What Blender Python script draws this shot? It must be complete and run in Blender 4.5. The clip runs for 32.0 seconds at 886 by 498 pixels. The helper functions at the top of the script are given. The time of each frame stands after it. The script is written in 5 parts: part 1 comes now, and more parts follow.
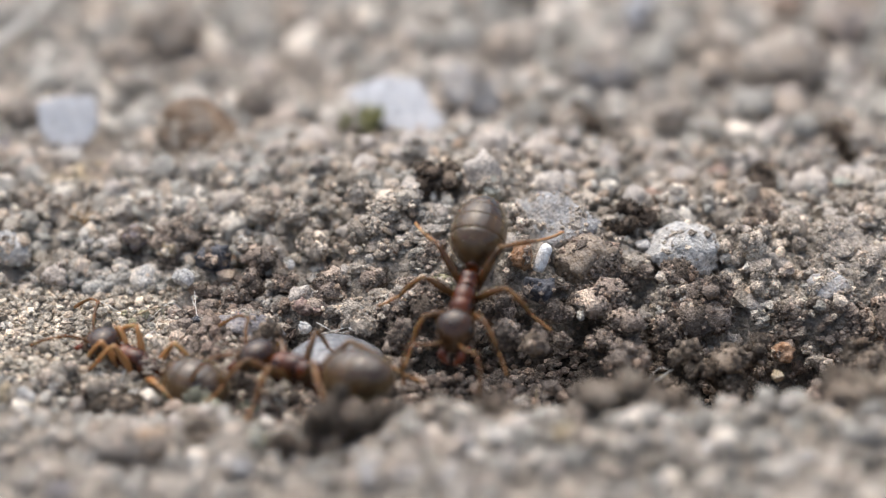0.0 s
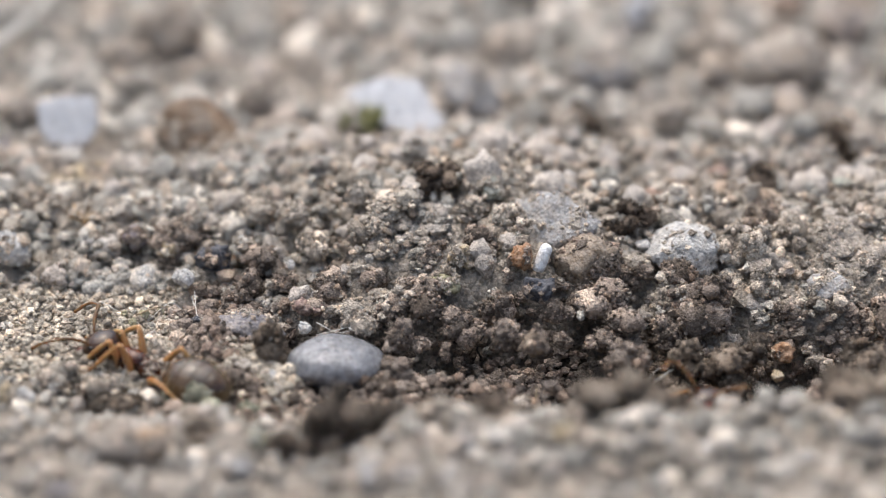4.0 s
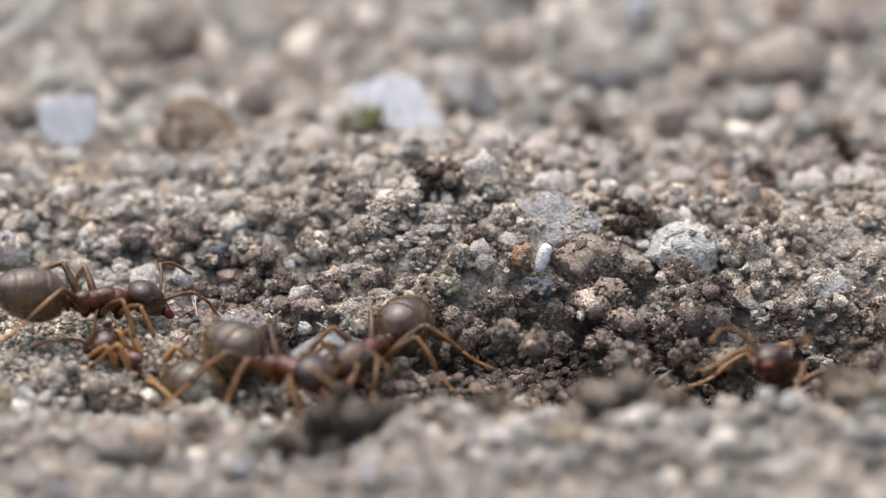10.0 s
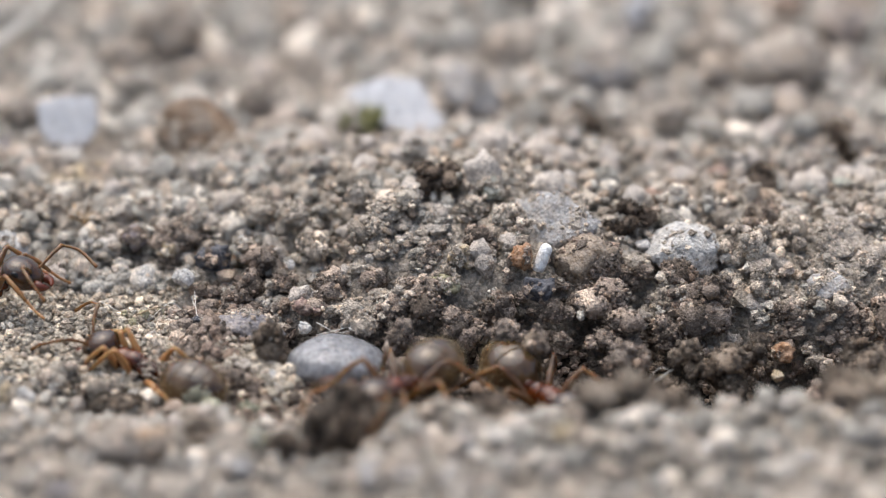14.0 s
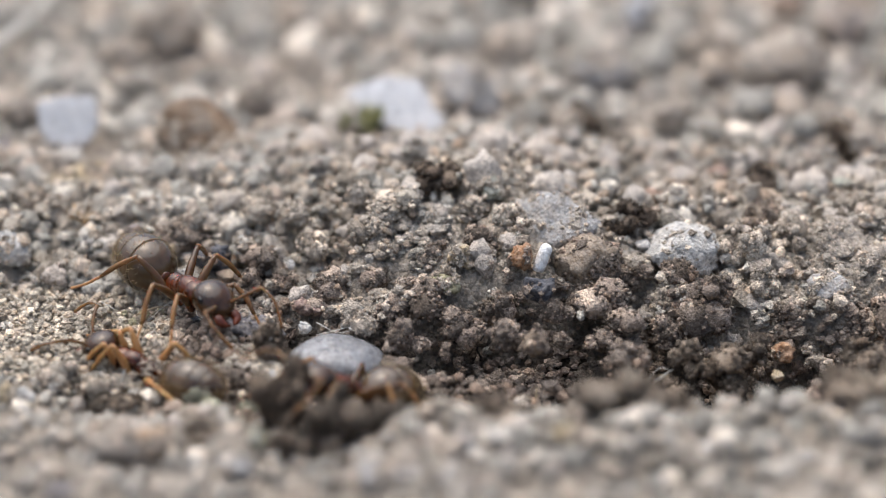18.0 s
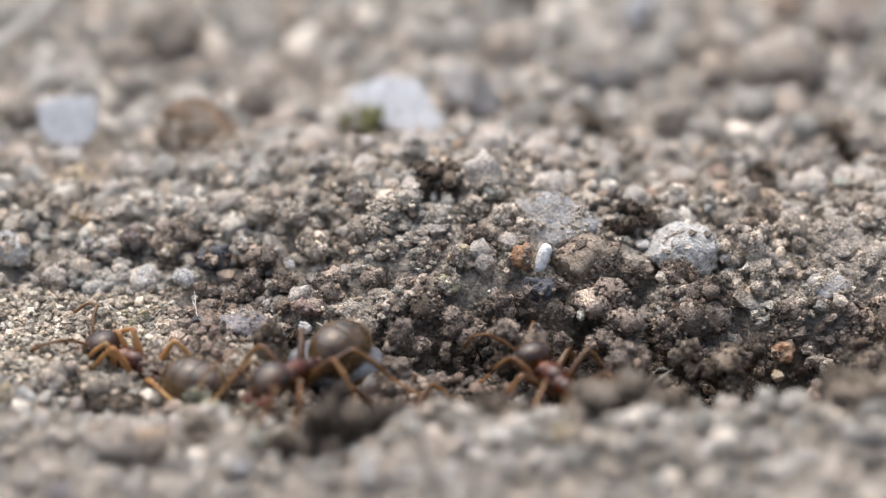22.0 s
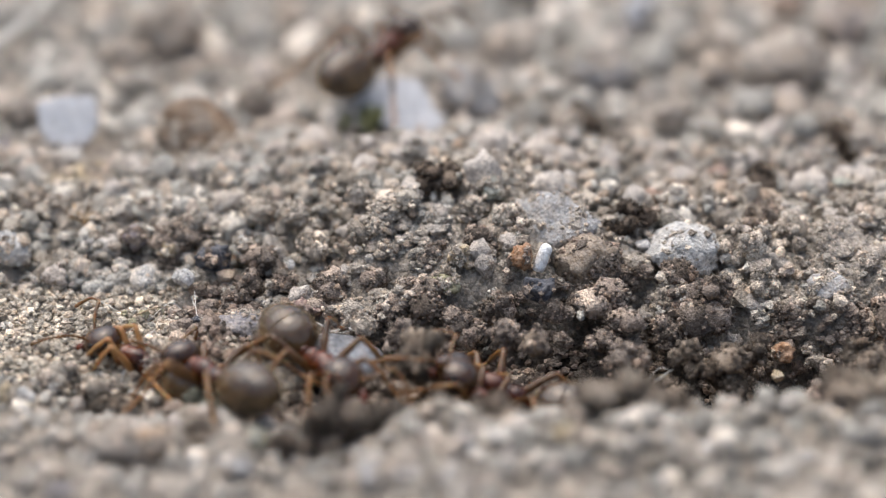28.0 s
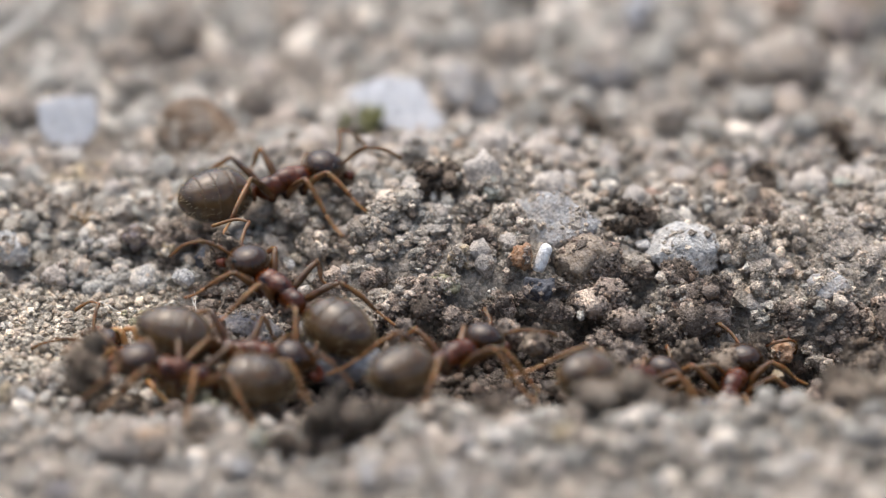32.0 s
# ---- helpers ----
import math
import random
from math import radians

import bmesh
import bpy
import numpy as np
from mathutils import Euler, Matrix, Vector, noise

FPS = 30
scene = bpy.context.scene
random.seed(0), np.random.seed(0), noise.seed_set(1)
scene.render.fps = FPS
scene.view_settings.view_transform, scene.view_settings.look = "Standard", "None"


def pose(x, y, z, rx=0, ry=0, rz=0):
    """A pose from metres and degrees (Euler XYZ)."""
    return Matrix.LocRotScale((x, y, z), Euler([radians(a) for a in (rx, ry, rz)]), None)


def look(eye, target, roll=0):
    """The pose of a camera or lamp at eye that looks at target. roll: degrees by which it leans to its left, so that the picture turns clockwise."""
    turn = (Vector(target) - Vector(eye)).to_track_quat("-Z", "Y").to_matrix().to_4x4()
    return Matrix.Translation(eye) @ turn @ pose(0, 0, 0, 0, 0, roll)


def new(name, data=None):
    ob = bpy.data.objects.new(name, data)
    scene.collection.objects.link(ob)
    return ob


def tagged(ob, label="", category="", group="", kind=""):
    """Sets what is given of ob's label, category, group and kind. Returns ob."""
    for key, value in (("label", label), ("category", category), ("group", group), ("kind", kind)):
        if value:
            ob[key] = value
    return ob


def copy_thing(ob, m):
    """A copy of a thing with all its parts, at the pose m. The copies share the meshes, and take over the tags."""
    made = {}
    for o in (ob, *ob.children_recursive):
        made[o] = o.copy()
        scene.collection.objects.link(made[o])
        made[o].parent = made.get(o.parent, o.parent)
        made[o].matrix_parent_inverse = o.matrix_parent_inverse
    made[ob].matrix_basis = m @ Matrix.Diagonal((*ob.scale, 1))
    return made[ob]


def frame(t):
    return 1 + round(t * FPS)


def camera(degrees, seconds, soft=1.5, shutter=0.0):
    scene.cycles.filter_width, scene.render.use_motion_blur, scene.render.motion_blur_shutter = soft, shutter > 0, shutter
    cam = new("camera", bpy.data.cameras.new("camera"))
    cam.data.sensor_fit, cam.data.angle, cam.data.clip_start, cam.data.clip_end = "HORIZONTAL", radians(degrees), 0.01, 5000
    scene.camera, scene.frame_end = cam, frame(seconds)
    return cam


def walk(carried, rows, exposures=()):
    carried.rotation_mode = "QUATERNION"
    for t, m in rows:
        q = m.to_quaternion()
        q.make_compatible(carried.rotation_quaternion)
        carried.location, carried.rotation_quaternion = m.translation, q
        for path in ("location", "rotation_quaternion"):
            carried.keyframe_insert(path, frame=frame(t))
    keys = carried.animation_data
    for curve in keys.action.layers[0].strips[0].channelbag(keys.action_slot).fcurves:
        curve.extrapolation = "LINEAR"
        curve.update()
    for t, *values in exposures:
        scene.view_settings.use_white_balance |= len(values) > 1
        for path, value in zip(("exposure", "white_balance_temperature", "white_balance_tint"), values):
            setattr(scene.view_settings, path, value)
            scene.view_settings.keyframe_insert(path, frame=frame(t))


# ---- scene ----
# Lengths below are in millimetres and turned into metres by MM: the whole view is two centimetres wide.
MM = 0.001
VIEW, DIST, DOWN = 13.3, 90.0, 24.0
EYE = (0.0, -DIST * math.cos(radians(DOWN)), DIST * math.sin(radians(DOWN)))

cam = camera(VIEW, 32.0, soft=1.05, shutter=0.2)
cam.data.dof.use_dof = True
cam.data.dof.focus_distance = 86.8 * MM
cam.data.dof.aperture_fstop = 45
stand = look([c * MM for c in EYE], (0, 0, 0))
walk(cam, [(0.0, stand), (32.0, stand)])

# ---- light: a bright overcast sky ----
world = bpy.data.worlds.new("overcast_sky")
scene.world = world
world.use_nodes = True
wn = world.node_tree.nodes
sky = wn.new("ShaderNodeTexSky")
sky.sky_type, sky.sun_disc = "NISHITA", False
sky.sun_elevation, sky.sun_rotation = radians(72), radians(-40)
sky.air_density, sky.dust_density, sky.ozone_density = 1.0, 6.0, 1.0
wn["Background"].inputs["Strength"].default_value = 0.1
world.node_tree.links.new(sky.outputs[0], wn["Background"].inputs[0])
sun = new("sun", bpy.data.lights.new("sun", "SUN"))
sun.data.energy, sun.data.angle, sun.data.color = 1.2, radians(86), (0.915, 0.965, 1.0)
sun.matrix_world = look((-0.2, 0.24, 1.0), (0, 0, 0))
scene.view_settings.exposure = 1.13

# ---- ground form ----
def lattice(ix, iy, iz, seed):
    """A repeatable number from 0 to 1 for each lattice point."""
    n = (ix.astype(np.int64) * 374761393 + iy.astype(np.int64) * 668265263 + iz.astype(np.int64) * 2147483647 + seed * 974634777) & 0xFFFFFFFF
    n = ((n ^ (n >> 13)) * 1274126177) & 0xFFFFFFFF
    n = ((n ^ (n >> 16)) * 2246822519) & 0xFFFFFFFF
    return ((n ^ (n >> 15)) & 0xFFFFFF) / 0xFFFFFF


def waves(x, y, z=0.0, seed=0):
    """Smooth value noise, -1 to 1."""
    x, y, z = np.broadcast_arrays(np.asarray(x, float), np.asarray(y, float), np.asarray(z, float))
    fx, fy, fz = np.floor(x), np.floor(y), np.floor(z)
    ax, ay, az = x - fx, y - fy, z - fz
    ax, ay, az = (a * a * (3 - 2 * a) for a in (ax, ay, az))
    total = 0
    for i in (0, 1):
        for j in (0, 1):
            for k in (0, 1):
                w = (ax if i else 1 - ax) * (ay if j else 1 - ay) * (az if k else 1 - az)
                total = total + w * lattice(fx + i, fy + j, fz + k, seed)
    return total * 2 - 1


def ramp(a, b, v):
    t = np.clip((np.asarray(v, float) - a) / (b - a), 0, 1)
    return t * t * (3 - 2 * t)


def bump_at(x, y, cx, cy, rx, ry):
    return np.exp(-((x - cx) / rx) ** 2 - ((y - cy) / ry) ** 2)


# shaded gaps between the clods: place, reach, depth
PITS = ((4.6, -3.3, 0.45, 0.45, 1.35), (6.9, -4.1, 0.75, 0.4, 1.65), (8.2, -4.9, 0.6, 0.4, 1.35), (0.9, -3.5, 0.28, 0.6, 1.2), (-0.1, -4.3, 0.6, 0.3, 1.05),
        (3.5, -5.2, 0.6, 0.35, 1.05), (5.2, -2.0, 0.3, 0.3, 0.9), (-3.1, -0.9, 0.3, 0.35, 0.9), (-4.6, -1.0, 0.4, 0.3, 0.75), (2.6, -1.6, 0.3, 0.3, 0.9),
        (9.6, -3.3, 0.35, 0.4, 1.05), (3.6, 7.1, 0.6, 0.42, 3.6), (9.9, 5.0, 0.45, 0.5, 3.6), (7.75, 2.45, 0.5, 0.36, 3.0),
        (-2.54, -1.96, 0.4, 0.3, 1.3), (5.22, -4.18, 0.45, 0.28, 1.6), (6.41, -3.88, 0.5, 0.25, 1.6), (8.41, -4.44, 0.6, 0.25, 1.6), (0.47, -3.22, 0.35, 0.25, 1.3), (4.51, -2.40, 0.35, 0.25, 1.2), (6.68, -3.38, 0.3, 0.3, 1.3), (1.49, -3.98, 0.22, 0.4, 1.3), (2.88, -4.90, 0.4, 0.22, 1.3), (9.71, -4.14, 0.4, 0.25, 1.4), (-1.22, -2.71, 0.35, 0.22, 1.1), (3.95, -3.71, 0.35, 0.22, 1.2), (-0.57, -4.12, 0.5, 0.2, 1.1))


def height(x, y):
    """The ground's broad form, in mm: a dug-out heap behind a trench, a sandy floor beside it and a lip that rises towards the viewer before it."""
    x, y = np.asarray(x, float), np.asarray(y, float)
    in_heap = ramp(-7.2, -5.0, x)
    crest = 0.75 + 0.85 * np.exp(-((x - 0.2) / 3.6) ** 2) + 0.25 * ramp(4, 11, x)
    foot = -5.4 + 2.6 * (1 - ramp(-7.5, 1.5, x)) + 0.3 * np.sin(x * 1.3)
    face = ramp(0, 1, (y - foot) / (0.4 - foot))
    back = ramp(0.5, 6.0, y)
    heap = (crest + 0.3) * face * (1 - back) + 0.65 * back - 0.3
    terrace = -0.3 + 0.65 * ramp(-1.9, 0.4, y)
    z = heap * in_heap + terrace * (1 - in_heap)
    near = ramp(-1.0, 2.0, x)
    ditch = ramp(-8.6 - 0.5 * near, -7.7 - 0.4 * near, y) * (1 - ramp(-6.6, -5.2, y)) * ramp(-10.5, -7.5, x) * (1 - ramp(9.5, 12, x))
    z = z - (0.5 + 0.25 * ramp(-6.0, -2.5, x) + 0.4 * near) * ditch
    z = z - 1.1 * bump_at(x, y, 2.6, -6.9, 2.0, 0.8) - 1.3 * bump_at(x, y, 6.4, -5.9, 1.7, 0.9) - 0.7 * bump_at(x, y, 4.6, -4.6, 0.9, 0.6)
    for px, py, rx, ry, deep in PITS:
        z = z - deep * bump_at(x, y, px, py, rx, ry)
    z = z + (0.6 + 0.5 * ramp(-3.0, 0.3, x)) * ramp(-8.2, -10.7, y)
    z = z - 0.55 * np.exp(-((x + 2.3) / 1.2) ** 2) * ramp(-8.4, -9.4, y) * (1 - 0.7 * ramp(-10.5, -13.0, y))
    return z


def relief(x, y):
    """Crumbly unevenness on top of the broad form, in mm."""
    far = ramp(12, 30, np.hypot(x, y))
    calm = 1 - 0.75 * ramp(-5.0, -6.2, x) * ramp(-6.2, -5.4, y) * (1 - ramp(-2.2, -1.4, y))
    calm = calm * (1 - 0.45 * ramp(3.5, 7.0, y))
    calm = calm * (1 - 0.7 * ramp(-8.5, -7.8, y) * ramp(-4.6, -5.6, y) * ramp(-9.5, -7.0, x) * ramp(2.5, 1.0, x))
    r = 0.2 * calm * waves(x / 2.3, y / 2.3, seed=3) + (0.28 + 0.2 * dampness(x, y)) * calm * waves(x / 0.9, y / 0.9, seed=4)
    return r + (0.16 * calm * waves(x / 0.38, y / 0.38, seed=5) + 0.09 * waves(x / 0.19, y / 0.19, seed=6)) * (1 - far)


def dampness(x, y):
    """1 where freshly dug, still moist soil lies, 0 on the dry ground; the left of the near lip gets a faint patchy
    darkening too.
    """
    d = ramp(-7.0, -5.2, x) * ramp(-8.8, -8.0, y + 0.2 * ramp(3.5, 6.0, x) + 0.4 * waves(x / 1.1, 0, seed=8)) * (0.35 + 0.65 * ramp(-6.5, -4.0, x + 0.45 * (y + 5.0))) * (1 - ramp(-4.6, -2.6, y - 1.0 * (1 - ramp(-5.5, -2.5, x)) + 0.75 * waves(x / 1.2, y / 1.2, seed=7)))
    # left part of the near lip: a weak, patchy value that darkens the ground tone
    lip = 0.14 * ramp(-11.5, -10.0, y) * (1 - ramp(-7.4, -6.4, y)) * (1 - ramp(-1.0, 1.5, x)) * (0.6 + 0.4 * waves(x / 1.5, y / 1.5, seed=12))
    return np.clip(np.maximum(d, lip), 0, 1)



def gaps(x, y):
    """How far the soil lies below the heap's loose outer clods, in mm."""
    return 1.2 * ramp(0.3, 0.7, dampness(x, y)) * ramp(-5.9, -5.1, y) * ramp(-4.6, -2.8, x)

# ---- materials ----
def nodes_of(name):
    m = bpy.data.materials.new(name)
    m.use_nodes = True
    return m, m.node_tree.nodes, m.node_tree.links, m.node_tree.nodes["Principled BSDF"]


def colour_ramp(n, stops):
    r = n.new("ShaderNodeValToRGB")
    e = r.color_ramp.elements
    while len(e) < len(stops):
        e.new(0.5)
    for el, (p, c) in zip(e, stops):
        el.position, el.color = p, (*c, 1)
    return r


def grain_noise(n, l, scale, detail=4, rough=0.6, coord="Object"):
    t, c = n.new("ShaderNodeTexNoise"), n.new("ShaderNodeTexCoord")
    t.inputs["Scale"].default_value, t.inputs["Detail"].default_value, t.inputs["Roughness"].default_value = scale, detail, rough
    l.new(c.outputs[coord], t.inputs["Vector"])
    return t


def mixed(n, l, kind, fac, a, b):
    m = n.new("ShaderNodeMix")
    m.data_type, m.blend_type = "RGBA", kind
    for sock, v in (("Factor", fac), ("A", a), ("B", b)):
        s = next(i for i in m.inputs if i.name == sock and i.enabled)
        if isinstance(v, (int, float)):
            s.default_value = v
        elif isinstance(v, tuple):
            s.default_value = (*v, 1)
        else:
            l.new(v, s)
    return next(o for o in m.outputs if o.enabled)


def relief_bump(n, l, b, source, strength, distance):
    u = n.new("ShaderNodeBump")
    u.inputs["Strength"].default_value, u.inputs["Distance"].default_value = strength, distance
    l.new(source, u.inputs["Height"])
    l.new(u.outputs[0], b.inputs["Normal"])


def grains(n, l, scale):
    """Fine grains set side by side: the tone of each, and the dip between them."""
    v, co = n.new("ShaderNodeTexVoronoi"), n.new("ShaderNodeTexCoord")
    v.inputs["Scale"].default_value = scale
    l.new(co.outputs["Object"], v.inputs["Vector"])
    tone = colour_ramp(n, [(0.1, (0.62, 0.61, 0.6)), (0.5, (1.0, 1.0, 1.0)), (0.8, (1.18, 1.13, 1.06)), (0.95, (1.5, 1.46, 1.4))])
    l.new(v.outputs["Color"], tone.inputs[0])
    return tone.outputs[0], v.outputs["Distance"]


def soil_material(name, stops, rough, islands=True, fleck=(0.7, 0.64, 0.56), bump=0.7):
    m, n, l, b = nodes_of(name)
    coarse, fine = grain_noise(n, l, 1400, 3), grain_noise(n, l, 15000, 5, 0.8)
    r = colour_ramp(n, stops)
    if islands:
        g, mix = n.new("ShaderNodeNewGeometry"), n.new("ShaderNodeMath")
        mix.operation, mix.inputs[1].default_value = "MULTIPLY_ADD", 0.3
        sub = n.new("ShaderNodeMath")
        sub.operation, sub.inputs[1].default_value, sub.inputs[2].default_value = "MULTIPLY_ADD", 1.25, -0.27
        l.new(coarse.outputs[0], sub.inputs[0])
        l.new(g.outputs["Random Per Island"], mix.inputs[0])
        l.new(sub.outputs[0], mix.inputs[2])
        l.new(mix.outputs[0], r.inputs[0])
    else:
        l.new(coarse.outputs[0], r.inputs[0])
    shade = colour_ramp(n, [(0.34, (0.42, 0.41, 0.395)), (0.48, (0.86, 0.855, 0.845)), (0.64, (1.34, 1.335, 1.32))])
    l.new(fine.outputs[0], shade.inputs[0])
    c = mixed(n, l, "MULTIPLY", 1.0, r.outputs[0], shade.outputs[0])
    if islands:
        tint = colour_ramp(n, [(0.0, (0.55, 0.53, 0.51)), (0.3, (0.92, 0.94, 0.93)), (0.62, (1.06, 1.05, 1.03)), (0.74, (1.17, 1.04, 0.92)), (0.84, (1.02, 0.96, 0.94)), (0.91, (1.3, 1.26, 1.2)), (0.96, (1.75, 1.7, 1.62)), (1.0, (2.1, 2.0, 1.86))])
        l.new(g.outputs["Random Per Island"], tint.inputs[0])
        c = mixed(n, l, "MULTIPLY", 1.0, c, tint.outputs[0])
    v = n.new("ShaderNodeTexVoronoi")
    co = n.new("ShaderNodeTexCoord")
    v.inputs["Scale"].default_value = 20000
    l.new(co.outputs["Object"], v.inputs["Vector"])
    pick = colour_ramp(n, [(0.0, (0, 0, 0)), (0.88, (0, 0, 0)), (0.93, (0.35, 0.35, 0.35))])
    l.new(v.outputs["Color"], pick.inputs[0])
    c = mixed(n, l, "MIX", pick.outputs[0], c, fleck)
    l.new(c, b.inputs["Base Color"])
    b.inputs["Roughness"].default_value = rough
    b.inputs["Specular IOR Level"].default_value = 0.12
    add = n.new("ShaderNodeMath")
    add.operation = "ADD"
    l.new(fine.outputs[0], add.inputs[0])
    l.new(v.outputs["Distance"], add.inputs[1])
    relief_bump(n, l, b, add.outputs[0], bump, 0.1 * MM)
    return m


def stone_material(name, a, b_col, rough=0.5, scale=2500, spec=0.4, through_light=0.0, dust=0.35, dust_col=(0.42, 0.36, 0.3)):
    m, n, l, b = nodes_of(name)
    t, f = grain_noise(n, l, scale, 4), grain_noise(n, l, 16000, 4, 0.7)
    r = colour_ramp(n, [(0.35, a), (0.65, b_col)])
    l.new(t.outputs[0], r.inputs[0])
    d = grain_noise(n, l, 3800, 6, 0.75)
    dr = colour_ramp(n, [(0.56 - 0.28 * dust, (0, 0, 0)), (0.66 - 0.14 * dust, (dust, dust, dust))])
    l.new(d.outputs[0], dr.inputs[0])
    c = mixed(n, l, "MIX", dr.outputs[0], r.outputs[0], dust_col)
    shade = colour_ramp(n, [(0.36, (0.5, 0.49, 0.48)), (0.5, (0.95, 0.95, 0.95)), (0.66, (1.2, 1.2, 1.2))])
    speck = grain_noise(n, l, 9000, 6, 0.8)
    l.new(speck.outputs[0], shade.inputs[0])
    c = mixed(n, l, "MULTIPLY", 1.0, c, shade.outputs[0])
    tone, rise = grains(n, l, 13000)
    c = mixed(n, l, "MULTIPLY", 0.75 * min(rough, 0.9), c, tone)
    l.new(c, b.inputs["Base Color"])
    b.inputs["Roughness"].default_value, b.inputs["Specular IOR Level"].default_value = rough, spec
    if through_light:
        b.inputs["Subsurface Weight"].default_value = through_light
        b.inputs["Subsurface Scale"].default_value = 0.25 * MM
        b.inputs["Subsurface Radius"].default_value = (1, 0.9, 0.8)
    pit = grain_noise(n, l, 6500, 5, 0.8)
    both = n.new("ShaderNodeMath")
    both.operation = "ADD"
    l.new(f.outputs[0], both.inputs[0])
    l.new(pit.outputs[0], both.inputs[1])
    dip = n.new("ShaderNodeMath")
    dip.operation = "SUBTRACT"
    l.new(both.outputs[0], dip.inputs[0])
    l.new(rise, dip.inputs[1])
    relief_bump(n, l, b, dip.outputs[0], 0.15 + 0.8 * rough, 0.07 * MM)
    return m


DRY = [(0.0, (0.25, 0.226, 0.194)), (0.2, (0.372, 0.343, 0.302)), (0.5, (0.488, 0.455, 0.41)), (0.72, (0.563, 0.532, 0.489)), (0.86, (0.465, 0.465, 0.46)), (0.94, (0.534, 0.411, 0.297)), (1.0, (0.651, 0.642, 0.615))]
DAMP = [(0.0, (0.058, 0.044, 0.035)), (0.25, (0.159, 0.127, 0.102)), (0.55, (0.282, 0.229, 0.193)), (0.8, (0.386, 0.325, 0.277)), (0.92, (0.371, 0.251, 0.171)), (1.0, (0.521, 0.47, 0.432))]
CRUST = [(0.0, (0.256, 0.209, 0.169)), (0.25, (0.422, 0.362, 0.302)), (0.55, (0.535, 0.468, 0.4)), (0.8, (0.581, 0.52, 0.45)), (0.92, (0.574, 0.426, 0.29)), (1.0, (0.546, 0.526, 0.521))]
dry_soil = soil_material("dry_soil", DRY, 0.9)
damp_soil = soil_material("damp_soil", DAMP, 0.7, fleck=(0.55, 0.48, 0.4))
dry_clod = soil_material("dry_clod", CRUST, 0.88)
sand_mix = soil_material("sand_mix", [(0.0, (0.35, 0.295, 0.235)), (0.4, (0.52, 0.455, 0.375)), (0.75, (0.63, 0.565, 0.475)), (1.0, (0.76, 0.73, 0.66))], 0.7)


def ground_material():
    m, n, l, b = nodes_of("ground_soil")
    a = n.new("ShaderNodeAttribute")
    a.attribute_name = "damp"
    coarse, fine = grain_noise(n, l, 1600, 4), grain_noise(n, l, 12000, 6, 0.75)
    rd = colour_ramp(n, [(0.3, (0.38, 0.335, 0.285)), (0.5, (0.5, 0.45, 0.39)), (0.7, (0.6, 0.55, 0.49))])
    # damp ground, far darker than its clods: the gaps' shade is in this colour
    rw_shade = colour_ramp(n, [(0.3, (0.02, 0.015, 0.012)), (0.5, (0.05, 0.038, 0.03)), (0.72, (0.11, 0.086, 0.068))])
    for r in (rd, rw_shade):
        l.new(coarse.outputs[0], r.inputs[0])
    c = mixed(n, l, "MIX", a.outputs["Fac"], rd.outputs[0], rw_shade.outputs[0])
    shade = colour_ramp(n, [(0.3, (0.5, 0.48, 0.45)), (0.7, (1.25, 1.25, 1.25))])
    l.new(fine.outputs[0], shade.inputs[0])
    c = mixed(n, l, "MULTIPLY", 1.0, c, shade.outputs[0])
    tone, rise = grains(n, l, 8500)
    l.new(mixed(n, l, "MULTIPLY", 1.0, c, tone), b.inputs["Base Color"])
    b.inputs["Roughness"].default_value, b.inputs["Specular IOR Level"].default_value = 0.9, 0.12
    add = n.new("ShaderNodeMath")
    add.operation = "SUBTRACT"
    l.new(fine.outputs[0], add.inputs[0])
    l.new(rise, add.inputs[1])
    relief_bump(n, l, b, add.outputs[0], 1.0, 0.14 * MM)
    return m


def shell_material(name, dark, light, rough=0.3, scale=2600, through_light=0.0, silk=0.0):
    """Horny shell; silk is the sheen of its fine flat-lying hair."""
    m, n, l, b = nodes_of(name)
    t, f = grain_noise(n, l, scale, 3), grain_noise(n, l, 30000, 3)
    r = colour_ramp(n, [(0.35, dark), (0.7, light)])
    l.new(t.outputs[0], r.inputs[0])
    l.new(r.outputs[0], b.inputs["Base Color"])
    b.inputs["Roughness"].default_value = rough
    b.inputs["Specular IOR Level"].default_value = 0.42
    if silk:
        b.inputs["Coat Weight"].default_value, b.inputs["Coat Roughness"].default_value, b.inputs["Coat IOR"].default_value = 0.3 * silk, 0.2, 1.55
        b.inputs["Sheen Weight"].default_value, b.inputs["Sheen Roughness"].default_value = 0.12 * silk, 0.32
        b.inputs["Sheen Tint"].default_value = (0.92, 0.68, 0.38, 1)
    if through_light:
        b.inputs["Subsurface Weight"].default_value, b.inputs["Subsurface Scale"].default_value = through_light, 0.1 * MM
    relief_bump(n, l, b, f.outputs[0], 0.15, 0.006 * MM)
    return m


shell_head = shell_material("shell_head", (0.014, 0.006, 0.002), (0.062, 0.026, 0.008), 0.17, 2600, 0.0, 0.6)
shell_trunk = shell_material("shell_trunk", (0.012, 0.0035, 0.001), (0.12, 0.027, 0.0045), 0.1, 2600, 0.12)
shell_gaster = shell_material("shell_gaster", (0.032, 0.017, 0.0075), (0.112, 0.065, 0.027), 0.17, 1500, 0.12, 1.0)
shell_rim = shell_material("shell_rim", (0.11, 0.075, 0.036), (0.19, 0.135, 0.07), 0.35)
shell_leg = shell_material("shell_leg", (0.09, 0.042, 0.014), (0.26, 0.13, 0.046), 0.25, 1500, 0.25)
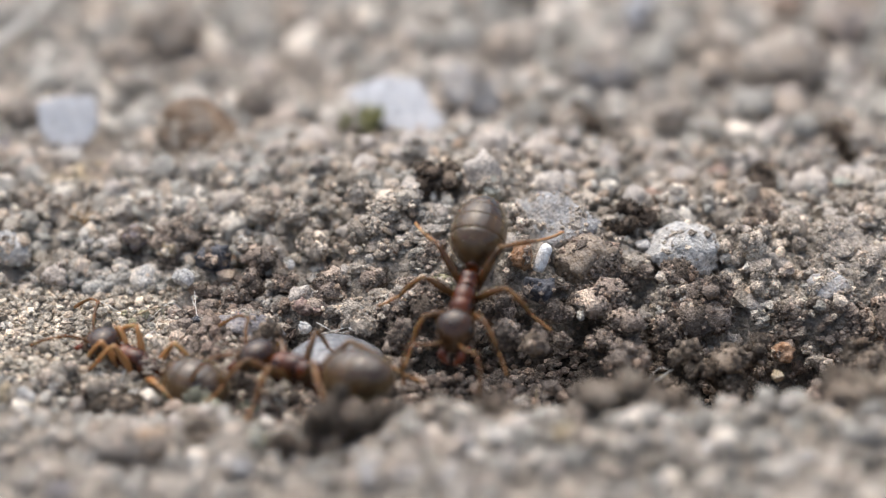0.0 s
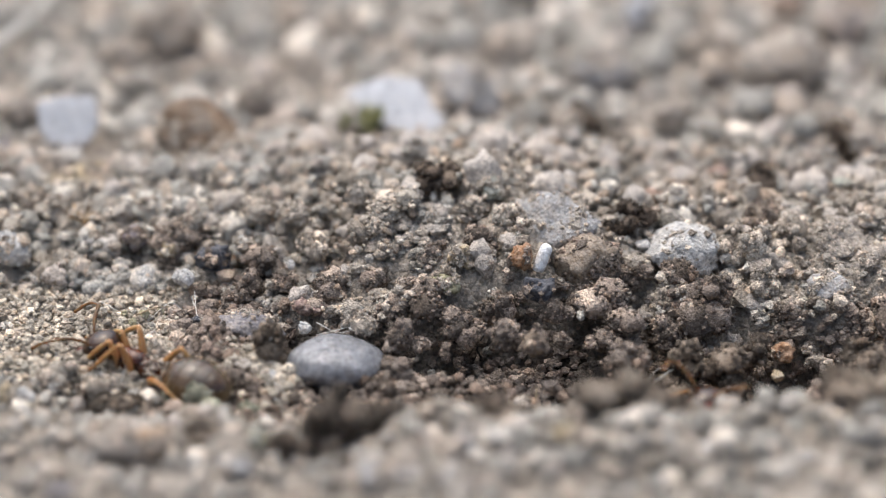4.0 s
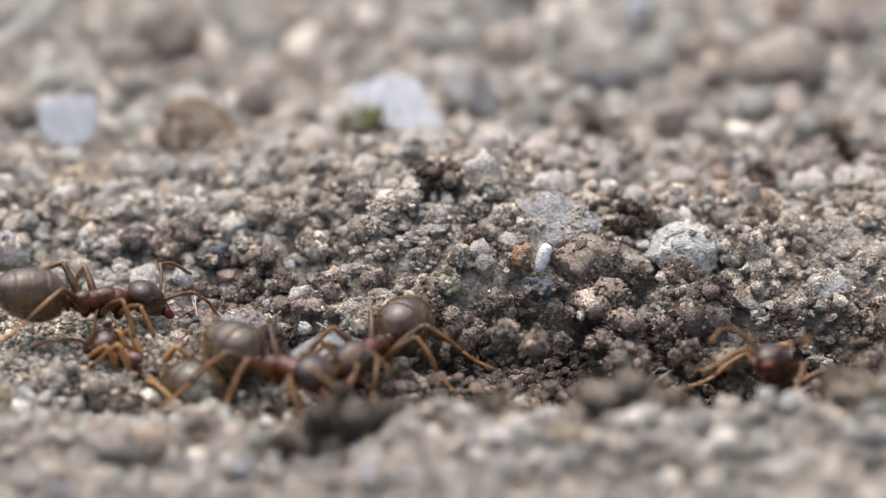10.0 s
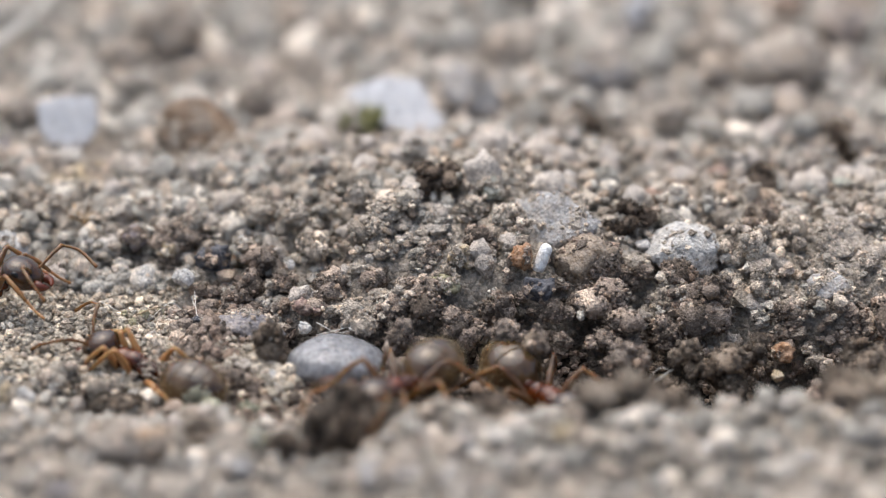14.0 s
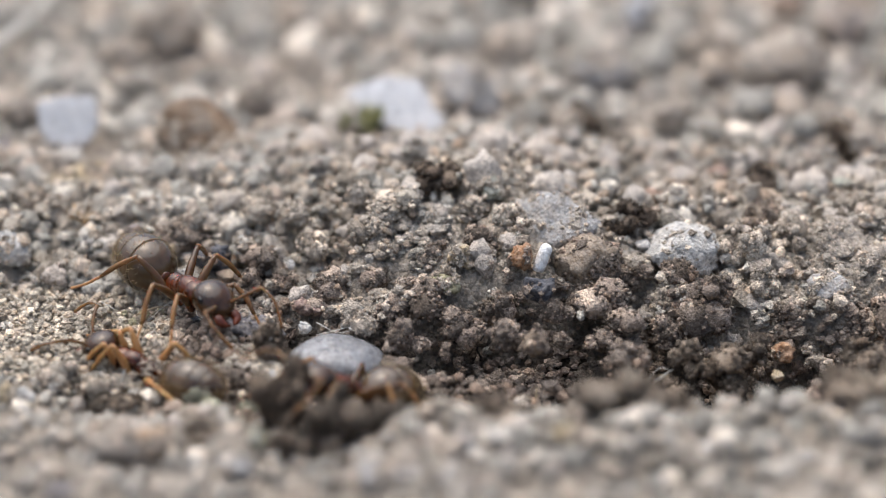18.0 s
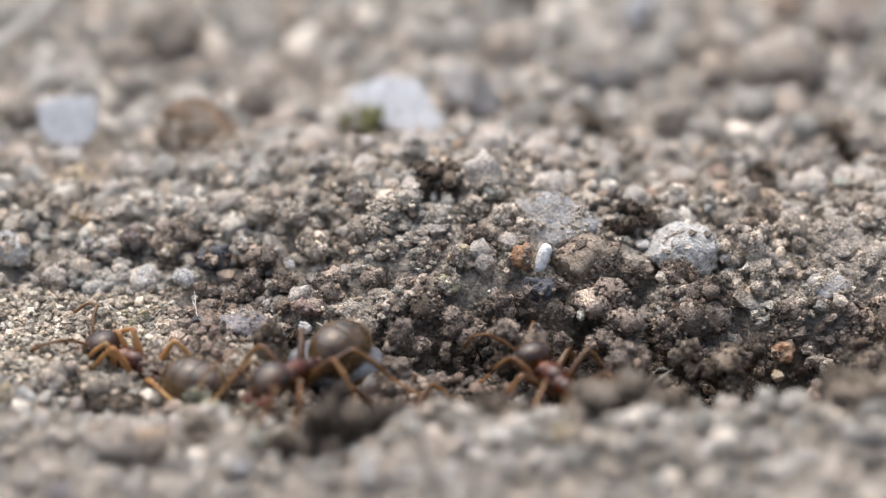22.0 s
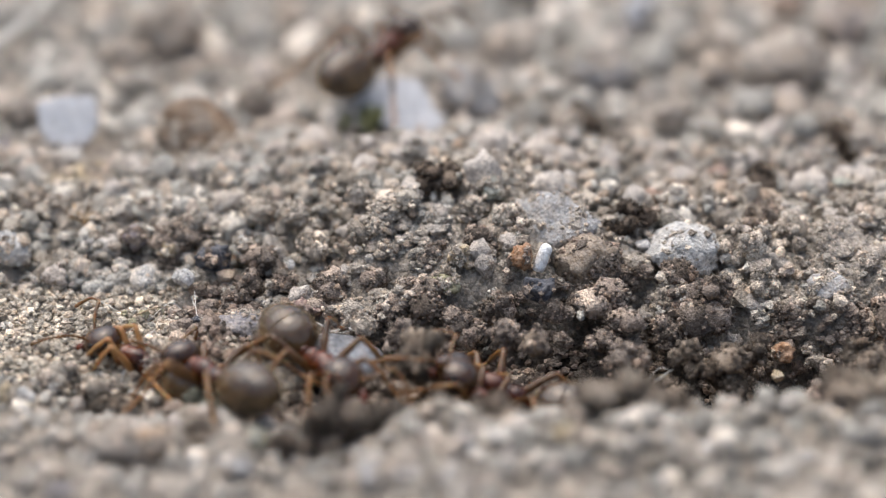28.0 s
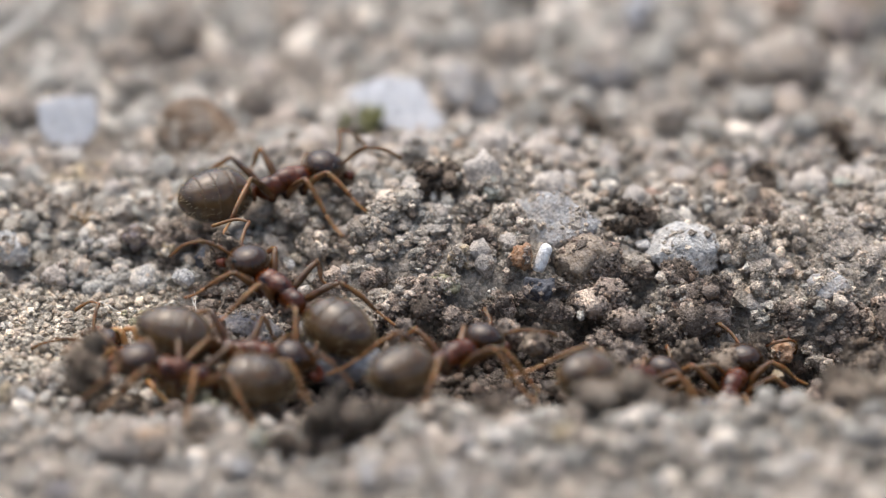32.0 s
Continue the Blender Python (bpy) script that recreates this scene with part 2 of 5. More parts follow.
shell_foot = shell_material("shell_foot", (0.27, 0.13, 0.045), (0.42, 0.22, 0.085), 0.35, 1500, 0.15)
shell_gold = shell_material("shell_gold", (0.3, 0.15, 0.05), (0.5, 0.3, 0.12), 0.4, 1500, 0.2)
shell_hair = shell_material("shell_hair", (0.36, 0.27, 0.14), (0.5, 0.4, 0.24), 0.4)
shell_face = shell_material("shell_face", (0.03, 0.008, 0.003), (0.13, 0.03, 0.01), 0.25)
shell_jaw = shell_material("shell_jaw", (0.05, 0.01, 0.004), (0.13, 0.028, 0.01), 0.2)
shell_femur = shell_material("shell_femur", (0.04, 0.017, 0.005), (0.16, 0.075, 0.024), 0.2, 1500, 0.2)
eye_black = shell_material("eye_black", (0.004, 0.004, 0.004), (0.01, 0.009, 0.008), 0.15)

# ---- the ground sheet ----
def part(name, bm, material, parent, label=""):
    me = bpy.data.meshes.new(name)
    bm.to_mesh(me)
    bm.free()
    me.materials.append(material)
    me.polygons.foreach_set("use_smooth", [True] * len(me.polygons))
    ob = new(name, me)
    ob.parent = parent
    return tagged(ob, label)


def quick_mesh(name, verts, tris, material, smooth=True):
    """One mesh out of arrays of corners (in mm) and triangles."""
    me = bpy.data.meshes.new(name)
    me.vertices.add(len(verts))
    me.vertices.foreach_set("co", np.asarray(verts * MM, np.float32).ravel())
    me.loops.add(tris.size)
    me.loops.foreach_set("vertex_index", np.asarray(tris, np.int32).ravel())
    me.polygons.add(len(tris))
    me.polygons.foreach_set("loop_start", np.arange(0, tris.size, 3, dtype=np.int32))
    me.update(calc_edges=True)
    me.polygons.foreach_set("use_smooth", np.full(len(tris), smooth))
    me.materials.append(material)
    return me


def spread(lo, hi, step, reach):
    """Even steps from lo to hi, then ever wider ones out to reach."""
    mid = np.arange(lo, hi, step)
    out = [step]
    while sum(out) < reach:
        out.append(out[-1] * 1.25)
    arm = np.cumsum(out)
    return np.concatenate([(lo - arm)[::-1], mid, hi - step + arm])


def build_ground():
    xs, ys = spread(-13, 13, 0.11, 40000), spread(-18.5, 20, 0.11, 40000)
    gx, gy = np.meshgrid(xs, ys)
    gz = height(gx, gy) + relief(gx, gy) - gaps(gx, gy)
    verts = np.stack([gx.ravel(), gy.ravel(), gz.ravel()], 1)
    i = (np.arange(len(ys) - 1)[:, None] * len(xs) + np.arange(len(xs) - 1)[None, :]).ravel()
    tris = np.concatenate([np.stack([i, i + 1, i + len(xs) + 1], 1), np.stack([i, i + len(xs) + 1, i + len(xs)], 1)])
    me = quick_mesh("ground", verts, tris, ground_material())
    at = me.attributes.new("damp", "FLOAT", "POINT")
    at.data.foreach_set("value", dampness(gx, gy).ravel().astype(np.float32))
    return tagged(new("ground", me), "grey-brown dry sandy soil with a dug trench", "ground", kind="structure")


build_ground()


# ---- loose crumbs and grains ----
def ball(level):
    bm = bmesh.new()
    bmesh.ops.create_icosphere(bm, subdivisions=level, radius=1)
    v = np.array([p.co[:] for p in bm.verts])
    t = np.array([[p.index for p in f.verts] for f in bm.faces])
    bm.free()
    return v, t


def crumb_shape(level, seed, lumps=9, rough=0.12):
    """A clod of little grains stuck together."""
    v, t = ball(level)
    rng = np.random.default_rng(seed)
    c = rng.normal(size=(lumps, 3))
    c = c / np.linalg.norm(c, axis=1)[:, None] * rng.uniform(0.45, 0.8, (lumps, 1))
    r = rng.uniform(0.28, 0.5, lumps)
    d = v @ c.T
    inside = np.maximum(r ** 2 - ((c ** 2).sum(1) - d ** 2), 0)
    reach = np.where(inside > 0, d + np.sqrt(inside), 0).max(1)
    reach = np.maximum(reach, 0.55)
    w = v * 3.3 + seed
    reach = reach * (1 + rough * waves(*w.T, seed=seed) + 0.5 * rough * waves(*(w * 2.4).T, seed=seed + 1))
    return v * reach[:, None] * rng.uniform(0.8, 1.15, 3), t


def turns(rng, n):
    q = rng.normal(size=(n, 4))
    q /= np.linalg.norm(q, axis=1)[:, None]
    w, x, y, z = q.T
    return np.stack([np.stack([1 - 2 * (y * y + z * z), 2 * (x * y - z * w), 2 * (x * z + y * w)], -1),
                     np.stack([2 * (x * y + z * w), 1 - 2 * (x * x + z * z), 2 * (y * z - x * w)], -1),
                     np.stack([2 * (x * z - y * w), 2 * (y * z + x * w), 1 - 2 * (x * x + y * y)], -1)], 1)


def gem():
    """Eight-sided little grain."""
    v = np.array([(1, 0, 0), (-1, 0, 0), (0, 1, 0), (0, -1, 0), (0, 0, 1), (0, 0, -1)], float)
    t = np.array([(0, 2, 4), (2, 1, 4), (1, 3, 4), (3, 0, 4), (2, 0, 5), (1, 2, 5), (3, 1, 5), (0, 3, 5)])
    return v, t


def clod_shape(seed, grains=110, fine=0.16, level=2, n_lobes=9, grit=0, plump=1.0):
    """A ragged clod: several lobes run together, covered with little worn grains and the finest grit."""
    rng = np.random.default_rng(seed)
    lobes = rng.normal(size=(n_lobes, 3)) * np.array([1, 1, 1.15])
    lobes = lobes / np.linalg.norm(lobes, axis=1)[:, None] * rng.uniform(0.2, 0.78, (n_lobes, 1))
    lobe_r = rng.uniform(0.2, 0.45, n_lobes) * (1.1 - 0.35 * np.linalg.norm(lobes, axis=1)) * plump
    core_v, core_t = ball(level)
    parts_v, parts_t, base = [], [], 0
    for c, r in zip(lobes, lobe_r):
        parts_v.append(core_v * r * (1 + 0.4 * waves(*((core_v + c) * 3 + seed).T, seed=seed) + 0.2 * waves(*((core_v + c) * 8 + seed).T, seed=seed + 3))[:, None] + c)
        parts_t.append(core_t + base)
        base += len(core_v)

    def stick(shape, count, least, most, near, out):
        """Grains of one shape, stuck at random to the lobes."""
        nonlocal base
        v, t = shape
        for _ in range(count):
            n = rng.integers(n_lobes)
            d = rng.normal(size=3)
            d /= np.linalg.norm(d)
            r = fine * np.clip(rng.lognormal(-0.1, 0.45), least, most)
            parts_v.append(v * rng.uniform(0.62, 1.3, (len(v), 1)) * rng.uniform(0.7, 1.25, 3) @ turns(rng, 1)[0].T * r + lobes[n] + d * lobe_r[n] * rng.uniform(near, out))
            parts_t.append(t + base)
            base += len(v)

    stick(ball(1), grains, 0.4, 1.8, 0.82, 1.12)
    stick(gem(), grit, 0.25, 0.7, 0.95, 1.22)
    return np.concatenate(parts_v) * rng.uniform(0.85, 1.15, 3), np.concatenate(parts_t)


def pebble_shape(level, seed, cuts=5, rough=0.05, deep=0.62):
    """A worn stone with a few flattened sides."""
    v, t = ball(level)
    rng = np.random.default_rng(seed)
    reach = np.ones(len(v))
    for _ in range(cuts):
        nrm = rng.normal(size=3)
        nrm /= np.linalg.norm(nrm)
        d = v @ nrm
        reach = np.minimum(reach, np.where(d > 0.05, rng.uniform(deep, max(0.88, deep + 0.04)) / np.maximum(d, 0.05), 9))
    w = v * 1.8 + seed
    reach = reach * (1 + rough * waves(*w.T, seed=seed) + 0.5 * rough * waves(*(w * 3).T, seed=seed + 1))
    return v * reach[:, None], t


PLACED = []
CLEAR = [(px, py, (0.15 if py < 0 else 0.7) * rx, (0.15 if py < 0 else 0.7) * ry) for px, py, rx, ry, _ in PITS]

# ---- ants ----
def tube(bm, pts, radii, sides=7):
    """A tapered round rod along a line of points, in mm."""
    pts = [Vector(p) * MM for p in pts]
    rings = []
    for i, p in enumerate(pts):
        d = (pts[min(i + 1, len(pts) - 1)] - pts[max(i - 1, 0)]).normalized()
        a = d.orthogonal().normalized() if i == 0 else (rings_a - d * rings_a.dot(d)).normalized()
        rings_a = a
        b = d.cross(a)
        rings.append([bm.verts.new(p + (a * math.cos(k * math.tau / sides) + b * math.sin(k * math.tau / sides)) * radii[i] * MM) for k in range(sides)])
    for r0, r1 in zip(rings, rings[1:]):
        for k in range(sides):
            bm.faces.new((r0[k], r0[(k + 1) % sides], r1[(k + 1) % sides], r1[k]))
    bm.faces.new(rings[0][::-1])
    bm.faces.new(rings[-1])
    return bm


def bent(points, steps=5):
    """A smooth line through the points."""
    pts, out = [Vector(p) for p in points], []
    ext = [pts[0] * 2 - pts[1]] + pts + [pts[-1] * 2 - pts[-2]]
    for i in range(1, len(ext) - 2):
        p0, p1, p2, p3 = ext[i - 1:i + 3]
        for k in range(steps):
            t = k / steps
            out.append(0.5 * (2 * p1 + (p2 - p0) * t + (2 * p0 - 5 * p1 + 4 * p2 - p3) * t * t + (3 * p1 - p0 - 3 * p2 + p3) * t ** 3))
    return out + [pts[-1]]


def blob(bm, centre, size, shape=None, tilt=0.0, u=22, v=14):
    """A rounded body; shape(along, point) bends the unit ball before it is sized."""
    made = bmesh.ops.create_uvsphere(bm, u_segments=u, v_segments=v, radius=1)["verts"]
    turn = Matrix.Rotation(radians(tilt), 3, "Y")
    for p in made:
        co = Vector((p.co.z, p.co.y, -p.co.x))
        if shape:
            co = shape(co)
        p.co = (turn @ Vector((co.x * size[0], co.y * size[1], co.z * size[2])) + Vector(centre)) * MM
    return bm


def head_form(c):
    wide = 1.0 + 0.14 * (0.3 - c.x) - 0.16 * max(c.x - 0.4, 0)
    return Vector((c.x, c.y * wide, c.z * (0.96 - 0.12 * c.x)))


def gaster_slice(a, b, grow):
    """One overlapping ring of the hind body, between two stations of its length."""
    bm, sides, rings = bmesh.new(), 26, []
    stations = [a + (b - a) * i / 6 for i in range(7)]
    for i, s in enumerate(stations):
        r = math.sqrt(max(1 - s * s, 0.0)) * (1 - 0.13 * s) * (1 + grow * i / 6)
        rings.append([bm.verts.new(((-1.56 - 0.88 * s) * MM, 0.635 * r * math.cos(k * math.tau / sides) * MM, (0.77 + 0.62 * r * math.sin(k * math.tau / sides) + 0.05 * s) * MM)) for k in range(sides)])
    for r0, r1 in zip(rings, rings[1:]):
        for k in range(sides):
            bm.faces.new((r0[k], r0[(k + 1) % sides], r1[(k + 1) % sides], r1[k]))
    bm.faces.new(rings[0])
    bm.faces.new(rings[-1][::-1])
    bmesh.ops.recalc_face_normals(bm, faces=bm.faces)
    return bm


def hairs(n, seed):
    """Short pale bristles standing on the hind body."""
    bm, r = bmesh.new(), random.Random(seed)
    for _ in range(n):
        s, k = r.uniform(-0.75, 0.97), r.uniform(0, math.tau)
        rad = math.sqrt(1 - s * s) * (1 - 0.13 * s)
        p = Vector((-1.56 - 0.88 * s, 0.635 * rad * math.cos(k), 0.77 + 0.62 * rad * math.sin(k) + 0.05 * s))
        out = Vector((-s * 0.8 - 0.5, math.cos(k) * rad, math.sin(k) * rad)).normalized() * r.uniform(0.05, 0.12)
        tube(bm, [p, p + out], [0.005, 0.0015], 3)
    return bm


LEG_ROOTS = ((0.52, 0.2, 0.52), (0.1, 0.22, 0.5), (-0.25, 0.2, 0.5))
LEG_KNEES = ((0.95, 0.72, 1.0), (0.1, 0.98, 1.15), (-0.85, 0.78, 1.2))
LEG_SHINS = ((1.38, 0.98, 0.42), (0.25, 1.48, 0.42), (-1.5, 1.3, 0.5))
LEG_FEET = ((1.75, 1.15, 0.0), (0.38, 1.95, 0.0), (-2.1, 1.72, 0.0))
# knee, shin and foot of a leg that an ant half sunk in the soil has drawn up, and the hind leg that it stretches out behind
DRAWN = {(1, 0): ((0.78, 0.36, 1.32), (1.3, 0.5, 0.62), (1.95, 0.62, 0.16)), (-1, 0): ((0.86, 0.34, 1.2), (1.5, 0.5, 0.6), (2.0, 0.6, 0.3)), (1, 1): ((0.42, 0.42, 1.42), (0.98, 0.62, 0.66), (1.62, 0.8, 0.1)),
         (-1, 1): ((0.5, 0.42, 1.36), (1.1, 0.56, 0.8), (1.7, 0.7, 0.3)), (1, 2): ((-0.86, 0.62, 0.86), (-1.9, 0.72, 0.42), (-3.1, 0.66, 0.2)), (-1, 2): ((-0.72, 0.45, 1.34), (-1.1, 0.62, 0.7), (-1.9, 0.7, 0.42))}
LEG_TURNS = ((1, 0), (-1, 0), (1, 1), (-1, 1), (1, 2), (-1, 2))


def build_ant(drawn=False):
    thigh_shell, shank_shell = (shell_foot, shell_gold) if drawn else (shell_femur, shell_leg)
    ant = new("worker_ant")
    trunk = blob(bmesh.new(), (0.5, 0, 0.74), (0.34, 0.3, 0.29), None, 22)
    blob(trunk, (0.24, 0, 0.77), (0.4, 0.275, 0.285), None, 4)
    blob(trunk, (-0.04, 0, 0.68), (0.42, 0.245, 0.265), None, 2)
    blob(trunk, (-0.3, 0, 0.67), (0.29, 0.24, 0.27), None, -22)
    blob(trunk, (0.82, 0, 0.76), (0.16, 0.14, 0.13), None, 10, 12, 8)
    for k, side in ((0.52, 1), (0.52, -1), (0.1, 1), (0.1, -1), (-0.25, 1), (-0.25, -1)):
        blob(trunk, (k, side * 0.17, 0.5), (0.12, 0.1, 0.15), None, 0, 12, 8)
    part("mesosoma", trunk, shell_trunk, ant, "red-brown glossy trunk")
    part("petiole", blob(bmesh.new(), (-0.66, 0, 0.62), (0.09, 0.17, 0.22), None, -10, 14, 10), shell_trunk, ant)
    head = part("head", blob(bmesh.new(), (1.18, 0, 0.84), (0.52, 0.44, 0.385), head_form, 26), shell_head, ant, "dark brown shining head")
    part("face", blob(bmesh.new(), (1.4, 0, 0.7), (0.25, 0.31, 0.24), None, 30, 16, 10), shell_face, head, "reddish brown face")
    for side in (1, -1):
        part("eye", blob(bmesh.new(), (1.2, side * 0.395, 0.95), (0.11, 0.05, 0.11), None, 0, 12, 8), eye_black, head)
        part("mandible", tube(bmesh.new(), bent([(1.56, side * 0.2, 0.66), (1.72, side * 0.2, 0.57), (1.83, side * 0.04, 0.5)], 4), [0.11, 0.115, 0.115, 0.11, 0.1, 0.09, 0.07, 0.045, 0.02], 8), shell_jaw, head, "reddish jaw")
        scape = bent([(1.5, side * 0.14, 0.88), (1.7, side * 0.45, 1.12), (1.82, side * 0.8, 1.28)], 4)
        whip = bent([(1.82, side * 0.8, 1.28), (2.2, side * 0.92, 1.1), (2.62, side * 0.86, 0.72)], 11)
        feeler = tube(bmesh.new(), scape, [0.035 + 0.002 * i for i in range(len(scape))], 7)
        tube(feeler, whip, [(0.034 + 0.0006 * i) * (1.0 if i % 2 else 0.84) for i in range(len(whip))], 7)
        part("antenna", feeler, shell_leg, head, "thin elbowed brown feeler")
    gaster = part("gaster", gaster_slice(-0.985, -0.28, 0.0), shell_gaster, ant, "grey-brown silky hind body with pale ring edges")
    for a, b in ((-0.32, 0.16), (0.12, 0.52), (0.48, 0.985)):
        part("tergite", gaster_slice(a, b, 0.005), shell_gaster, gaster)
    for s in (-0.29, 0.15, 0.51):
        part("ring_edge", gaster_slice(s - 0.01, s, 0.014), shell_rim, gaster, "pale ring edge")
    part("bristles", hairs(280, 4), shell_hair, gaster)
    for side, i in LEG_TURNS:
        root, knee, shin, foot = (Vector((p[0], side * p[1], p[2])) for p in ((LEG_ROOTS[i], *DRAWN[side, i]) if drawn else (LEG_ROOTS[i], LEG_KNEES[i], LEG_SHINS[i], LEG_FEET[i])))
        knee, shin, foot = knee - root, shin - root, foot - root
        thigh = bent([(0, 0, 0), knee * 0.5 + Vector((0, 0, 0.05)), knee], 4)
        leg = part("leg", tube(bmesh.new(), thigh, [0.07, 0.082, 0.092, 0.096, 0.094, 0.085, 0.075, 0.065, 0.055], 9), thigh_shell, ant)
        leg.location = root * MM
        shank = bent([knee, (knee + shin) * 0.5 + Vector((0, side * 0.03, 0.03)), shin], 4)
        part("tibia", tube(bmesh.new(), shank, [0.05, 0.05, 0.056, 0.06, 0.062, 0.06, 0.056, 0.05, 0.042], 8), shank_shell, leg)
        sole = bent([shin, (shin + foot) * 0.5 + Vector((0, 0, -0.04)), foot], 5)
        part("tarsus", tube(bmesh.new(), sole, [0.036 * (1 if k % 2 else 0.8) for k in range(len(sole))], 7), shell_foot, leg, "orange-brown foot")
    return tagged(ant, "brown ant with red-brown trunk on crumbly soil", "ant", "ants at the nest")


# ---- stone and clod makers ----
STONE = {
    "quartz": stone_material("white_quartz", (0.68, 0.69, 0.705), (0.82, 0.825, 0.84), 0.55, 1800, 0.35, 0.1, 0.15),
    "white": stone_material("white_stone", (0.5, 0.49, 0.465), (0.68, 0.665, 0.64), 0.8, 2600, 0.3, 0.0, 0.35),
    "pale": stone_material("pale_stone", (0.46, 0.415, 0.36), (0.58, 0.53, 0.47), 0.85, 2200, 0.3, 0.0, 0.6),
    "beige": stone_material("beige_stone", (0.41, 0.36, 0.305), (0.54, 0.48, 0.415), 0.9, 2200, 0.25, 0.0, 0.7),
    "tan": stone_material("tan_stone", (0.4, 0.31, 0.19), (0.55, 0.46, 0.33), 0.75, 2200, 0.3, 0.0, 0.4),
    "grey": stone_material("grey_stone", (0.33, 0.335, 0.34), (0.47, 0.475, 0.48), 0.75, 3000, 0.35, 0.0, 0.6),
    "brown": stone_material("brown_stone", (0.17, 0.105, 0.062), (0.31, 0.21, 0.135), 0.8, 1800, 0.3, 0.0, 0.2),
    "umber": stone_material("umber_stone", (0.15, 0.105, 0.066), (0.28, 0.215, 0.15), 0.55, 1800, 0.45, 0.1, 0.5),
    "rust": stone_material("rust_stone", (0.24, 0.08, 0.03), (0.36, 0.16, 0.07), 0.7, 2000, 0.3, 0.0, 0.3),
    "ochre": stone_material("ochre_stone", (0.32, 0.2, 0.09), (0.46, 0.32, 0.18), 0.6, 2200, 0.4, 0.1, 0.4),
    "ochre_pale": stone_material("pale_ochre_stone", (0.5, 0.4, 0.22), (0.62, 0.53, 0.36), 0.7, 2200, 0.3, 0.0, 0.35),
    "peach": stone_material("peach_stone", (0.6, 0.4, 0.24), (0.7, 0.53, 0.38), 0.7, 1500, 0.3, 0.0, 0.3),
    "orange": stone_material("orange_grain", (0.27, 0.135, 0.06), (0.42, 0.25, 0.14), 0.4, 3000, 0.5, 0.3, 0.3),
    "glassy": stone_material("glassy_grain", (0.44, 0.41, 0.35), (0.6, 0.57, 0.51), 0.3, 2500, 0.55, 0.5, 0.35),
    "glass_grey": stone_material("polished_grey_stone", (0.15, 0.153, 0.162), (0.28, 0.283, 0.294), 0.22, 3000, 0.5, 0.3, 0.2),
    "slate": stone_material("slate_stone", (0.045, 0.048, 0.06), (0.11, 0.113, 0.128), 0.5, 3000, 0.4, 0.0, 0.25),
    "slate_pale": stone_material("pale_slate_stone", (0.16, 0.152, 0.165), (0.25, 0.238, 0.25), 0.65, 2600, 0.35, 0.0, 0.5),
    "purple": stone_material("purple_stone", (0.13, 0.105, 0.115), (0.23, 0.195, 0.2), 0.6, 2600, 0.35, 0.0, 0.4),
    "red": stone_material("red_grain", (0.2, 0.12, 0.1), (0.3, 0.21, 0.17), 0.5, 3000, 0.45, 0.2, 0.3),
    "rose": stone_material("rose_stone", (0.4, 0.26, 0.2), (0.52, 0.38, 0.31), 0.75, 2600, 0.3, 0.0, 0.5),
    "rose_pale": stone_material("pale_rose_stone", (0.5, 0.42, 0.38), (0.6, 0.52, 0.47), 0.8, 2600, 0.3, 0.0, 0.4),
    "lichen": stone_material("lichen_crust", (0.36, 0.33, 0.2), (0.52, 0.49, 0.34), 0.9, 5000, 0.2, 0.0, 0.3),
    "lichen_pale": stone_material("pale_lichen_crust", (0.4, 0.41, 0.35), (0.54, 0.54, 0.47), 0.9, 5000, 0.2, 0.0, 0.4),
}
SAYS = {
    "quartz": "white quartz stone in dry soil", "white": "small white stone in the soil", "pale": "pale worn stone among dry crumbs", "beige": "beige dusty stone among dry crumbs",
    "tan": "yellowish tan stone in the soil", "grey": "grey stone dusted with soil", "umber": "brown-grey stone dusted with soil", "rust": "rust-red chip among crumbs", "brown": "brown stone in dry soil",
    "ochre": "tiny ochre grain in the soil", "glassy": "tiny translucent quartz grain in soil", "orange": "small orange-brown grain in soil", "slate": "tiny dark slate grain in soil", "slate_pale": "violet-grey stone in dry soil",
    "purple": "purple-grey grain in the soil", "red": "small dull red grain in soil", "rose": "rosy stone crumb on dry ground", "rose_pale": "pale rosy stone on far ground",
    "lichen": "small yellow-green lichen crumb on soil", "lichen_pale": "pale green lichen-coated crumb",
}


def shaped(name, v, t, material, size, smooth=True):
    return quick_mesh(name, v * np.array(size), t, material, smooth)


